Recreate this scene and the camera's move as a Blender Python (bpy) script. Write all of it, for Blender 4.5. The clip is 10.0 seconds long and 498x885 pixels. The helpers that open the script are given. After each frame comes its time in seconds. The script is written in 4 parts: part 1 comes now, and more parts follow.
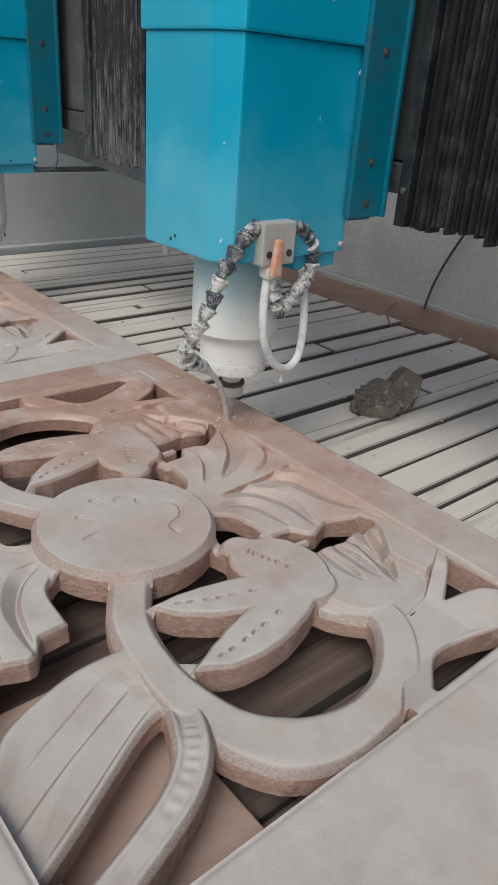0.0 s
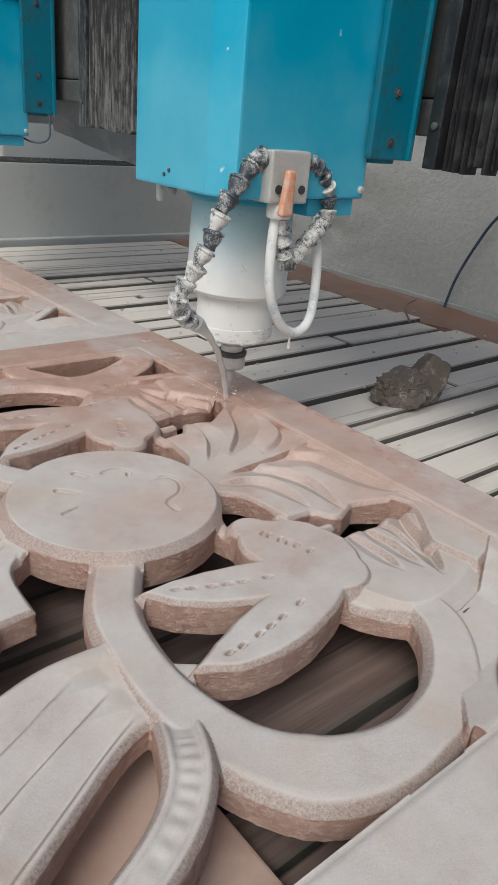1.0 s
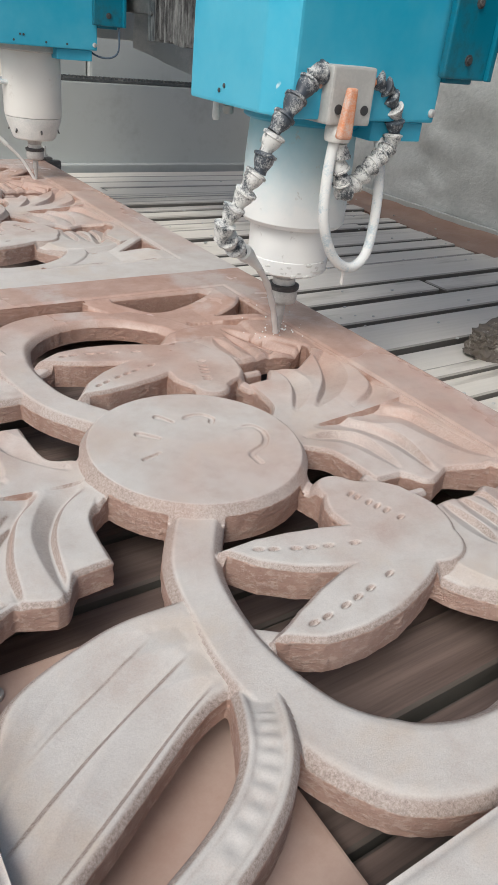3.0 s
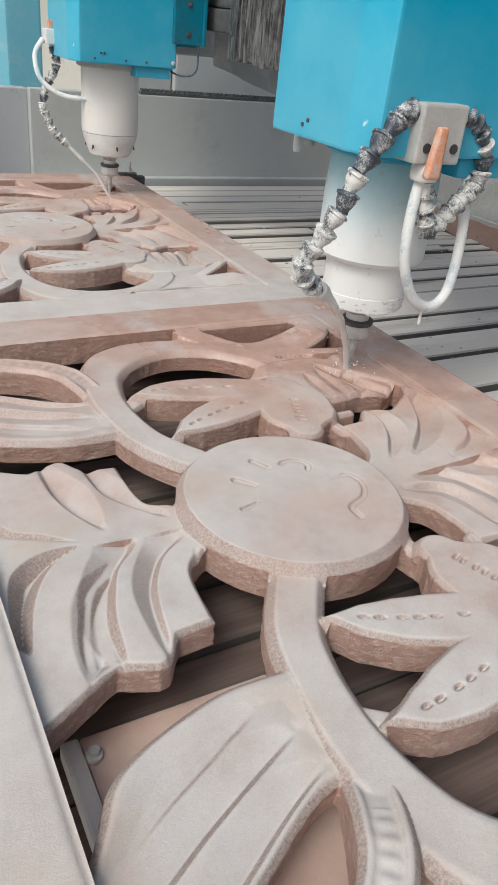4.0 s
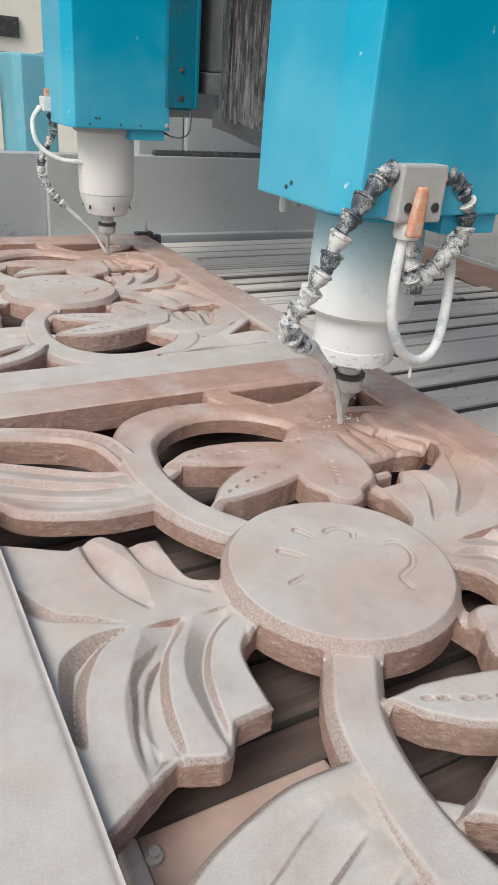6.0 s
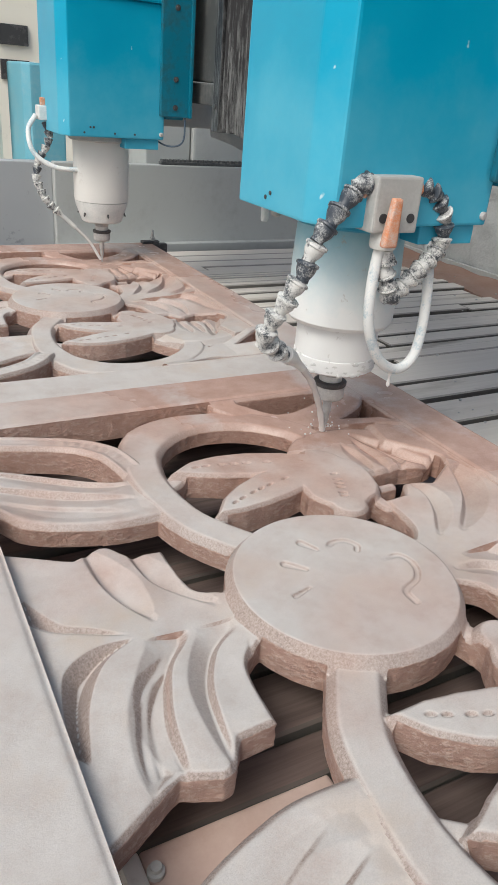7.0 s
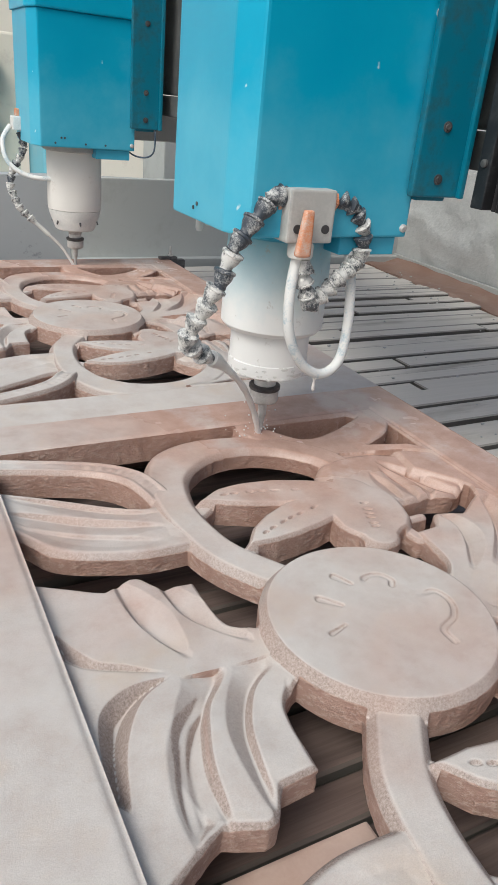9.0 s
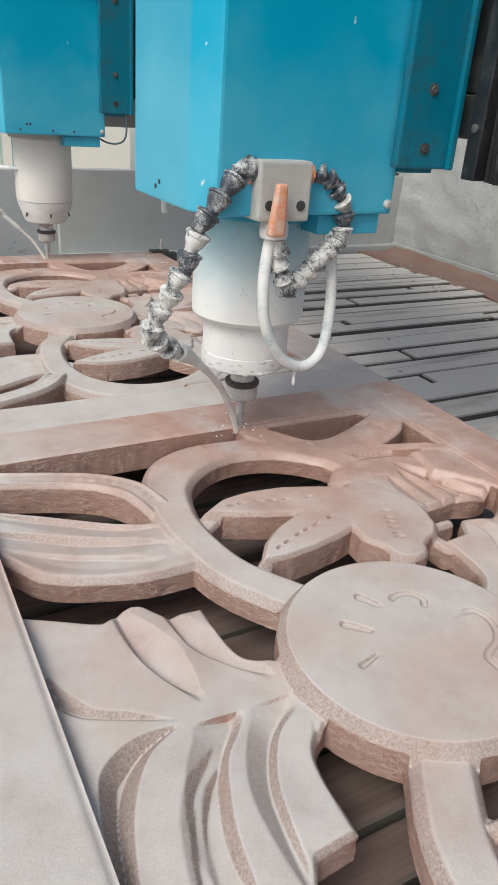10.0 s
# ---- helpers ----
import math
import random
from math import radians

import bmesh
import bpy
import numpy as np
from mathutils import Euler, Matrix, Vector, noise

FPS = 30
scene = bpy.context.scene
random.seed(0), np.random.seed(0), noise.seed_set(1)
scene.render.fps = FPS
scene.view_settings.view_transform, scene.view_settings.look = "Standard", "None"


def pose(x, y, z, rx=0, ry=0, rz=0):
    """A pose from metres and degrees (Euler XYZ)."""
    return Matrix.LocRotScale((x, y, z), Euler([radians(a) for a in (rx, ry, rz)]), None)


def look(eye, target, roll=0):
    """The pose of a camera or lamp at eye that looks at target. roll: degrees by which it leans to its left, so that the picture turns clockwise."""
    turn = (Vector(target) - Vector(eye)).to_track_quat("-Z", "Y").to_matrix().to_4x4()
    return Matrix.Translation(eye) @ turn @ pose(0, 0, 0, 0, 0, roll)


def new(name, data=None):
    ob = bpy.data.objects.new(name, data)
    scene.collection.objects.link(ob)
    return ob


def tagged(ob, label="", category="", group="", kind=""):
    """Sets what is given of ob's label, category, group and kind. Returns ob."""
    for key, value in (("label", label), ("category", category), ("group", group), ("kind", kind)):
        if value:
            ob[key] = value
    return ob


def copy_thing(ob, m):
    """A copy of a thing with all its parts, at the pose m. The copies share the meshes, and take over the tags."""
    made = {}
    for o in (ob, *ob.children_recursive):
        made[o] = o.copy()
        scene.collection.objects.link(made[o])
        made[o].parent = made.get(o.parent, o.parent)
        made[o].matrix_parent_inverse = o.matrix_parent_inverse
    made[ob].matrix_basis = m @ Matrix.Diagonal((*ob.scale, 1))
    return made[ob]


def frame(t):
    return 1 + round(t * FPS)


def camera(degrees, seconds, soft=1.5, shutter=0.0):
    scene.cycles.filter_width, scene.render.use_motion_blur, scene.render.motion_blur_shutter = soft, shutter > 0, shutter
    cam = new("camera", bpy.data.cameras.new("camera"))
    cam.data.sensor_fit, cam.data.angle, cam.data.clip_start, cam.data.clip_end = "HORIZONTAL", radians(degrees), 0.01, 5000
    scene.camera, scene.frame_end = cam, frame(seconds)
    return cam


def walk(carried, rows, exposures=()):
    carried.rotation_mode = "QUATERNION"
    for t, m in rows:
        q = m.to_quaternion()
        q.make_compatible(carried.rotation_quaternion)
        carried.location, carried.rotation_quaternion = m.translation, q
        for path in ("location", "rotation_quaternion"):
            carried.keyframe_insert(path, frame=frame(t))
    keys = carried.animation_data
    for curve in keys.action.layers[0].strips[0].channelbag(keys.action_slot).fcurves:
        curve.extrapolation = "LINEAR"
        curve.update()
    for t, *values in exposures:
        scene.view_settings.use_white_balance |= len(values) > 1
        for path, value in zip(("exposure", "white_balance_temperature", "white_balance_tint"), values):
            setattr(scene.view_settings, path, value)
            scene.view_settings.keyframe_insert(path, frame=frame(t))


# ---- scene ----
cam = camera(38.18, 10.0, 1.2)
walk(cam, [
    (0, look((-0.4362, -0.7249, 0.5465), (0.1027, -0.1262, 0.1449), 4.40)),
    (0.5, look((-0.3947, -0.6659, 0.4681), (0.1688, -0.0721, 0.0942), 4.28)),
    (1, look((-0.3670, -0.6351, 0.4060), (0.1781, -0.0226, 0.0348), 5.34)),
    (1.5, look((-0.3504, -0.6301, 0.3815), (0.1939, -0.0252, -0.0029), 5.50)),
    (2, look((-0.3542, -0.6223, 0.3817), (0.1718, -0.0085, -0.0141), 4.44)),
    (3.3, look((-0.3568, -0.5699, 0.4063), (0.0896, 0.0649, -0.0495), 6.41)),
    (3.5, look((-0.3714, -0.5607, 0.4130), (0.0661, 0.0825, -0.0396), 5.82)),
    (4, look((-0.3794, -0.5207, 0.4243), (0.0257, 0.1449, -0.0260), 6.63)),
    (4.5, look((-0.3857, -0.5013, 0.4363), (0.0170, 0.1968, 0.0356), 4.17)),
    (5, look((-0.3993, -0.4823, 0.4387), (0.0035, 0.2183, 0.0425), 4.15)),
    (5.5, look((-0.4023, -0.4815, 0.4385), (0.0017, 0.2130, 0.0330), 4.47)),
    (7, look((-0.4030, -0.4792, 0.4462), (-0.0016, 0.2218, 0.0494), 4.94)),
    (7.5, look((-0.4066, -0.4775, 0.4471), (-0.0081, 0.2273, 0.0541), 4.71)),
    (8, look((-0.4085, -0.4767, 0.4472), (-0.0109, 0.2299, 0.0564), 4.42)),
    (8.5, look((-0.4149, -0.4740, 0.4521), (-0.0120, 0.2282, 0.0589), 5.28)),
    (9, look((-0.4247, -0.4460, 0.4595), (-0.0261, 0.2624, 0.0732), 5.63)),
    (9.5, look((-0.4177, -0.4096, 0.4484), (-0.0289, 0.2945, 0.0447), 4.79)),
    (10, look((-0.3994, -0.3650, 0.4306), (0.0052, 0.3374, 0.0397), 4.43)),
], exposures=((0, -0.68, 6040, 6), (0.5, -0.66, 6040, 6), (1.0, -0.46, 6040, 6), (2.0, -0.21, 6040, 6), (3.5, -0.22, 6040, 6), (10, -0.20, 6040, 6)))
# ---- light ----
world = bpy.data.worlds.new("overcast_sky")
scene.world = world
world.use_nodes = True
wn = world.node_tree
sky = wn.nodes.new("ShaderNodeTexSky")
sky.sky_type = "NISHITA"
sky.sun_disc = False
sky.sun_elevation = radians(48)
sky.sun_rotation = radians(-119)
sky.air_density, sky.dust_density, sky.ozone_density = 0.8, 6.0, 0.6
wn.links.new(sky.outputs[0], wn.nodes["Background"].inputs[0])
wn.nodes["Background"].inputs[1].default_value = 0.16
sun_data = bpy.data.lights.new("sun", "SUN")
sun_data.energy, sun_data.angle, sun_data.color = 1.5, radians(25), (1.0, 0.96, 0.9)
sun = new("sun", sun_data)
sun.matrix_world = look((-3.2, -1.55, 4.5), (0, 0.2, 0))
scene.view_settings.exposure = 0.0

U = 0.1  # one module of the carving


# ---- materials ----
def shader(name):
    m = bpy.data.materials.new(name)
    m.use_nodes = True
    t = m.node_tree
    return m, t, t.nodes["Principled BSDF"]


def noise_node(t, scale, detail=6, rough=0.6, coord=None, stretch=None):
    n = t.nodes.new("ShaderNodeTexNoise")
    n.inputs["Scale"].default_value, n.inputs["Detail"].default_value, n.inputs["Roughness"].default_value = scale, detail, rough
    c = t.nodes.new("ShaderNodeTexCoord")
    src = c.outputs[coord or "Object"]
    if stretch:
        mp = t.nodes.new("ShaderNodeMapping")
        mp.inputs["Scale"].default_value = stretch
        t.links.new(src, mp.inputs[0])
        src = mp.outputs[0]
    t.links.new(src, n.inputs["Vector"])
    return n


def ramp(t, src, stops):
    r = t.nodes.new("ShaderNodeValToRGB")
    while len(r.color_ramp.elements) < len(stops):
        r.color_ramp.elements.new(0.5)
    for e, (p, c) in zip(r.color_ramp.elements, stops):
        e.position, e.color = p, (*c, 1) if len(c) == 3 else c
    t.links.new(src, r.inputs[0])
    return r


def mix(t, fac, a, b, mode="MIX"):
    n = t.nodes.new("ShaderNodeMix")
    n.data_type, n.blend_type = "RGBA", mode
    for socket, v in ((n.inputs[0], fac), (n.inputs[6], a), (n.inputs[7], b)):
        if isinstance(v, (int, float)):
            socket.default_value = v
        elif isinstance(v, tuple):
            socket.default_value = (*v, 1)
        else:
            t.links.new(v, socket)
    return n.outputs[2]


def bump(t, p, src, strength, dist=0.002):
    b = t.nodes.new("ShaderNodeBump")
    b.inputs["Strength"].default_value, b.inputs["Distance"].default_value = strength, dist
    t.links.new(src, b.inputs["Height"])
    t.links.new(b.outputs[0], p.inputs["Normal"])
    return b


def upness(t):
    """How much a face looks up, where dust settles."""
    g = t.nodes.new("ShaderNodeNewGeometry")
    s = t.nodes.new("ShaderNodeSeparateXYZ")
    t.links.new(g.outputs["Normal"], s.inputs[0])
    return s.outputs[2]




def bw(t, src, lo, hi):
    return ramp(t, src, ((lo, (0, 0, 0)), (hi, (1, 1, 1)))).outputs[0]


def dusty(name, base, dust, amount=(0.45, 0.7), scale=14.0, rough=0.5, metal=0.0, relief=0.15):
    """Painted or bare surface under a broken coat of pale stone slurry."""
    m, t, p = shader(name)
    big = noise_node(t, scale, 7, 0.65)
    fine = noise_node(t, scale * 9, 5, 0.7)
    tone = mix(t, 0.18, base, ramp(t, noise_node(t, scale * 0.35, 4).outputs[0], ((0.3, tuple(c * 0.7 for c in base)), (0.7, tuple(min(1, c * 1.25) for c in base)))).outputs[0])
    mask = mix(t, 0.35, big.outputs[0], fine.outputs[0])
    col = mix(t, bw(t, mask, *amount), tone, dust)
    t.links.new(col, p.inputs["Base Color"])
    t.links.new(ramp(t, mask, ((amount[0], (rough,) * 3), (amount[1], (0.85,) * 3))).outputs[0], p.inputs["Roughness"])
    p.inputs["Metallic"].default_value = metal
    bump(t, p, mask, relief)
    return m


def stone_material():
    m, t, p = shader("red_sandstone")
    up = upness(t)
    big, mid, fine = noise_node(t, 3.2, 5, 0.55), noise_node(t, 22, 7, 0.65), noise_node(t, 430, 6, 0.85)
    blot = noise_node(t, 9, 4, 0.6)
    red = ramp(t, mid.outputs[0], ((0.3, (0.39, 0.235, 0.180)), (0.7, (0.55, 0.375, 0.305)))).outputs[0]
    powder = ramp(t, mid.outputs[0], ((0.3, (0.50, 0.460, 0.425)), (0.7, (0.60, 0.565, 0.53)))).outputs[0]
    # rusty water marks dried into the powder
    stain = bw(t, mix(t, 0.3, blot.outputs[0], mid.outputs[0]), 0.52, 0.66)
    powder = mix(t, mix(t, stain, (0, 0, 0), (0.75, 0.75, 0.75)), powder, (0.50, 0.405, 0.325))
    # scraped grit on slopes, with the shade of grooves and dots painted in
    scrape_shade = ramp(t, fine.outputs[0], ((0.38, (0.20, 0.165, 0.145)), (0.60, (0.46, 0.40, 0.36)))).outputs[0]
    c = t.nodes.new("ShaderNodeTexCoord")
    s = t.nodes.new("ShaderNodeSeparateXYZ")
    t.links.new(c.outputs["Object"], s.inputs[0])
    # slurry runs wash the dust off towards the wet edge of the slab
    wash = t.nodes.new("ShaderNodeMath")
    wash.operation = "MULTIPLY_ADD"
    t.links.new(s.outputs[1], wash.inputs[0])
    wash.inputs[1].default_value = 0.45
    t.links.new(big.outputs[0], wash.inputs[2])
    side = t.nodes.new("ShaderNodeMath")
    side.operation = "MULTIPLY_ADD"
    t.links.new(s.outputs[0], side.inputs[0])
    side.inputs[1].default_value = 0.40
    t.links.new(wash.outputs[0], side.inputs[2])
    wet = bw(t, side.outputs[0], 0.44, 0.70)
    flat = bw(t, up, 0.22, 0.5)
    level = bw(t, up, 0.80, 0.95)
    grit = bw(t, mix(t, 0.5, mid.outputs[0], fine.outputs[0]), 0.34, 0.5)
    dry = mix(t, grit, mix(t, 0.75, red, powder), powder)
    # milky pools lie on the washed stone
    pool = bw(t, mix(t, 0.25, noise_node(t, 7, 3, 0.5, "Object", (1.0, 0.45, 1.0)).outputs[0], mid.outputs[0]), 0.50, 0.60)
    washed = mix(t, mix(t, pool, (0.06, 0.06, 0.06), (0.62, 0.62, 0.62)), red, (0.56, 0.51, 0.48))
    top = mix(t, level, mix(t, mix(t, wet, (0.15, 0.15, 0.15), (0.75, 0.75, 0.75)), scrape_shade, washed), mix(t, wet, dry, washed))
    speck = ramp(t, noise_node(t, 900, 3, 0.7).outputs[0], ((0.32, (0.88,) * 3), (0.6, (1.04,) * 3))).outputs[0]
    top = mix(t, 0.8, top, speck, "MULTIPLY")
    # chipped faces: flaky courses with pale fresh edges
    chip = noise_node(t, 95, 6, 0.75, "Object", (1, 1, 2.0))
    flake = bw(t, chip.outputs[0], 0.50, 0.60)
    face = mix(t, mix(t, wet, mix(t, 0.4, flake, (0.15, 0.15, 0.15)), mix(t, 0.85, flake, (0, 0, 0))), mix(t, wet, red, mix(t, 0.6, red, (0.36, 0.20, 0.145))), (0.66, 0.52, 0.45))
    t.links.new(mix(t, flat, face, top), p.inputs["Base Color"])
    t.links.new(ramp(t, wet, ((0.0, (0.62,) * 3), (1.0, (0.26,) * 3))).outputs[0], p.inputs["Roughness"])
    p.inputs["Specular IOR Level"].default_value = 0.4
    skin = mix(t, 0.55, mid.outputs[0], fine.outputs[0])
    bump(t, p, mix(t, flat, bw(t, chip.outputs[0], 0.3, 0.7), mix(t, 0.72, skin, (0.5, 0.5, 0.5))), 0.9, 0.0026)
    return m


def plank_material():
    m, t, p = shader("slurry_coated_plank")
    info = t.nodes.new("ShaderNodeObjectInfo")
    grain = noise_node(t, 5, 8, 0.7, "Object", (0.5, 18, 18))
    cake = noise_node(t, 7, 7, 0.6, "Object", (0.45, 2.2, 2))
    base = ramp(t, grain.outputs[0], ((0.3, (0.30, 0.27, 0.22)), (0.7, (0.52, 0.475, 0.40)))).outputs[0]
    pale = ramp(t, grain.outputs[0], ((0.2, (0.60, 0.56, 0.49)), (0.8, (0.73, 0.69, 0.62)))).outputs[0]
    add = t.nodes.new("ShaderNodeMath")
    add.operation = "MULTIPLY_ADD"
    t.links.new(info.outputs["Random"], add.inputs[0])
    add.inputs[1].default_value = 0.22
    t.links.new(cake.outputs[0], add.inputs[2])
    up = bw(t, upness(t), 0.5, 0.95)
    c = t.nodes.new("ShaderNodeTexCoord")
    s = t.nodes.new("ShaderNodeSeparateXYZ")
    t.links.new(c.outputs["Object"], s.inputs[0])
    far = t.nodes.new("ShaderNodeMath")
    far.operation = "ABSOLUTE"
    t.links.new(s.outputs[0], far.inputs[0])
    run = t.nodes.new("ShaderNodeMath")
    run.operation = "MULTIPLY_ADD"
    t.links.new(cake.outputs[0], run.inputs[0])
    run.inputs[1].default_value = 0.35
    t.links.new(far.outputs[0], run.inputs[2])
    # under-panel darkening: the panel's shade and wet red mud in one colour
    shaded_wet = ramp(t, run.outputs[0], ((0.52, (0.95,) * 3), (0.68, (0.0,) * 3))).outputs[0]
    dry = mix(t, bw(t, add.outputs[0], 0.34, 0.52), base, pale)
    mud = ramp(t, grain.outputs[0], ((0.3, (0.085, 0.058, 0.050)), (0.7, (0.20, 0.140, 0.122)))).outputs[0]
    t.links.new(mix(t, up, (0.13, 0.122, 0.108), mix(t, shaded_wet, dry, mud)), p.inputs["Base Color"])
    p.inputs["Roughness"].default_value = 0.85
    p.inputs["Specular IOR Level"].default_value = 0.15
    bump(t, p, grain.outputs[0], 0.35, 0.003)
    return m


def spindle_material():
    """White enamel that blends to blue over its upper half."""
    m, t, p = shader("spindle_enamel")
    c = t.nodes.new("ShaderNodeTexCoord")
    s = t.nodes.new("ShaderNodeSeparateXYZ")
    t.links.new(c.outputs["Object"], s.inputs[0])
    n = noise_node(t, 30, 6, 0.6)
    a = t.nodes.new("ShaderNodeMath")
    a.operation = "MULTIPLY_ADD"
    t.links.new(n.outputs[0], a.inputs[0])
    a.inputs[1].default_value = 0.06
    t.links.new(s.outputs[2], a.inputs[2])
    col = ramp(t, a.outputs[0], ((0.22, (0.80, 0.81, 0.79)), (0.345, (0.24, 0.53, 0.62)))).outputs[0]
    stain = bw(t, noise_node(t, 45, 7, 0.7).outputs[0], 0.60, 0.70)
    t.links.new(mix(t, stain, col, (0.46, 0.44, 0.40)), p.inputs["Base Color"])
    p.inputs["Roughness"].default_value = 0.5
    bump(t, p, noise_node(t, 220, 3).outputs[0], 0.12, 0.001)
    return m


def wall_crust_material():
    m, t, p = shader("lime_crusted_metal")
    n, f = noise_node(t, 6, 8, 0.62), noise_node(t, 60, 6, 0.7)
    v = t.nodes.new("ShaderNodeTexVoronoi")
    v.feature = "DISTANCE_TO_EDGE"
    v.inputs["Scale"].default_value = 9
    warp = t.nodes.new("ShaderNodeMixRGB")
    c = t.nodes.new("ShaderNodeTexCoord")
    warp.inputs[0].default_value = 0.3
    t.links.new(c.outputs["Object"], warp.inputs[1])
    t.links.new(n.outputs["Color"], warp.inputs[2])
    t.links.new(warp.outputs[0], v.inputs["Vector"])
    s = t.nodes.new("ShaderNodeSeparateXYZ")
    t.links.new(c.outputs["Object"], s.inputs[0])
    reach = bw(t, s.outputs[1], 1.1, 1.4)
    crack = ramp(t, v.outputs[0], ((0.0, (0.12,) * 3), (0.06, (1,) * 3))).outputs[0]
    crack = mix(t, bw(t, noise_node(t, 16, 5, 0.7).outputs[0], 0.50, 0.56), crack, (1, 1, 1))
    pits = bw(t, noise_node(t, 24, 6, 0.75).outputs[0], 0.36, 0.42)
    crack = mix(t, 1.0, crack, mix(t, 0.25, pits, (1, 1, 1)), "MULTIPLY")
    crust = mix(t, crack, (0.20, 0.195, 0.175), ramp(t, n.outputs[0], ((0.35, (0.40, 0.40, 0.38)), (0.65, (0.54, 0.535, 0.51)))).outputs[0])
    smooth = ramp(t, f.outputs[0], ((0.3, (0.46, 0.48, 0.47)), (0.62, (0.55, 0.565, 0.55)), (0.74, (0.34, 0.35, 0.34)))).outputs[0]
    t.links.new(mix(t, reach, smooth, crust), p.inputs["Base Color"])
    p.inputs["Roughness"].default_value = 0.75
    bump(t, p, mix(t, reach, f.outputs[0], crack), 0.6, 0.008)
    return m


def bellows_material():
    m, t, p = shader("dusty_black_bellows")
    n = noise_node(t, 30, 8, 0.8, "Object", (1, 5.0, 0.16))
    f = noise_node(t, 90, 5, 0.7, "Object", (1, 1, 0.25))
    c = t.nodes.new("ShaderNodeTexCoord")
    s = t.nodes.new("ShaderNodeSeparateXYZ")
    t.links.new(c.outputs["Object"], s.inputs[0])
    k = t.nodes.new("ShaderNodeMath")
    k.operation = "MULTIPLY_ADD"
    t.links.new(s.outputs[2], k.inputs[0])
    k.inputs[1].default_value = -0.28
    t.links.new(mix(t, 0.4, n.outputs[0], f.outputs[0]), k.inputs[2])
    t.links.new(mix(t, bw(t, k.outputs[0], 0.43, 0.62), (0.016, 0.016, 0.018), (0.24, 0.25, 0.245)), p.inputs["Base Color"])
    p.inputs["Roughness"].default_value = 0.6
    return m


STONE = stone_material()
PLANK = plank_material()
SPINDLE = spindle_material()
CRUST = wall_crust_material()
BELLOWS = bellows_material()
RUBBER = dusty("black_bellows_rubber", (0.014, 0.015, 0.017), (0.085, 0.09, 0.09), (0.50, 0.78), 22, 0.45, relief=0.1)


def cover_material():
    """Sky-blue sheet-metal paint; dried spray and a painted sheen make it paler towards the cutter."""
    m, t, p = shader("sky_blue_cover_paint")
    c = t.nodes.new("ShaderNodeTexCoord")
    s = t.nodes.new("ShaderNodeSeparateXYZ")
    t.links.new(c.outputs["Object"], s.inputs[0])
    n, f = noise_node(t, 5, 6, 0.55), noise_node(t, 70, 5, 0.7)
    a = t.nodes.new("ShaderNodeMath")
    a.operation = "MULTIPLY_ADD"
    t.links.new(s.outputs[2], a.inputs[0])
    a.inputs[1].default_value = -0.95
    t.links.new(mix(t, 0.12, n.outputs[0], f.outputs[0]), a.inputs[2])
    # dried spray plus the cover's gloss gradient, painted paler towards the bottom
    spray_sheen = ramp(t, a.outputs[0], ((0.0, (0.02,) * 3), (0.28, (0.27,) * 3))).outputs[0]
    blue = ramp(t, n.outputs[0], ((0.3, (0.004, 0.33, 0.53)), (0.7, (0.012, 0.40, 0.60)))).outputs[0]
    fleck = bw(t, noise_node(t, 38, 2, 0.5).outputs[0], 0.755, 0.775)
    t.links.new(mix(t, fleck, mix(t, spray_sheen, blue, (0.34, 0.66, 0.72)), (0.55, 0.72, 0.76)), p.inputs["Base Color"])
    t.links.new(ramp(t, spray_sheen, ((0.0, (0.30,) * 3), (0.5, (0.55,) * 3))).outputs[0], p.inputs["Roughness"])
    bump(t, p, n.outputs[0], 0.05, 0.004)
    return m


BLUE = cover_material()
# teal darkened by grime and by the plate's shadow put into the base colour
FLANGE = dusty("grimy_shaded_teal_bracket_paint", (0.005, 0.165, 0.25), (0.03, 0.07, 0.07), (0.48, 0.72), 9, 0.4, relief=0.05)
GREY = dusty("pale_grey_painted_steel", (0.44, 0.46, 0.445), (0.36, 0.36, 0.345), (0.5, 0.75), 4, 0.5, relief=0.05)
CONCRETE = dusty("stained_concrete", (0.40, 0.42, 0.43), (0.14, 0.15, 0.16), (0.56, 0.66), 7, 0.8, relief=0.2)
SPINDLE_FAR = dusty("stained_white_enamel", (0.74, 0.73, 0.69), (0.46, 0.40, 0.34), (0.58, 0.85), 14, 0.5, relief=0.1)
WHITE = dusty("slurry_white_plastic", (0.62, 0.63, 0.61), (0.75, 0.75, 0.72), (0.4, 0.6), 40, 0.5, relief=0.3)
HOSE = dusty("black_hose_caked_white", (0.045, 0.056, 0.072), (0.60, 0.61, 0.59), (0.49, 0.62), 60, 0.4, relief=0.35)
HOSE_PALE = dusty("hose_under_white_cake", (0.06, 0.07, 0.08), (0.68, 0.68, 0.65), (0.41, 0.52), 60, 0.5, relief=0.5)
TUBE = dusty("milky_blue_water_tube", (0.30, 0.45, 0.53), (0.74, 0.75, 0.73), (0.32, 0.50), 40, 0.35, relief=0.2)
ORANGE = dusty("orange_valve_plastic", (0.66, 0.25, 0.11), (0.62, 0.52, 0.45), (0.44, 0.62), 60, 0.5, relief=0.3)
BLOCK = dusty("cast_grey_block", (0.44, 0.44, 0.42), (0.55, 0.55, 0.52), (0.45, 0.7), 25, 0.6, relief=0.2)
STEEL = dusty("wet_steel", (0.42, 0.42, 0.41), (0.62, 0.62, 0.60), (0.42, 0.6), 60, 0.35, 0.35, relief=0.1)
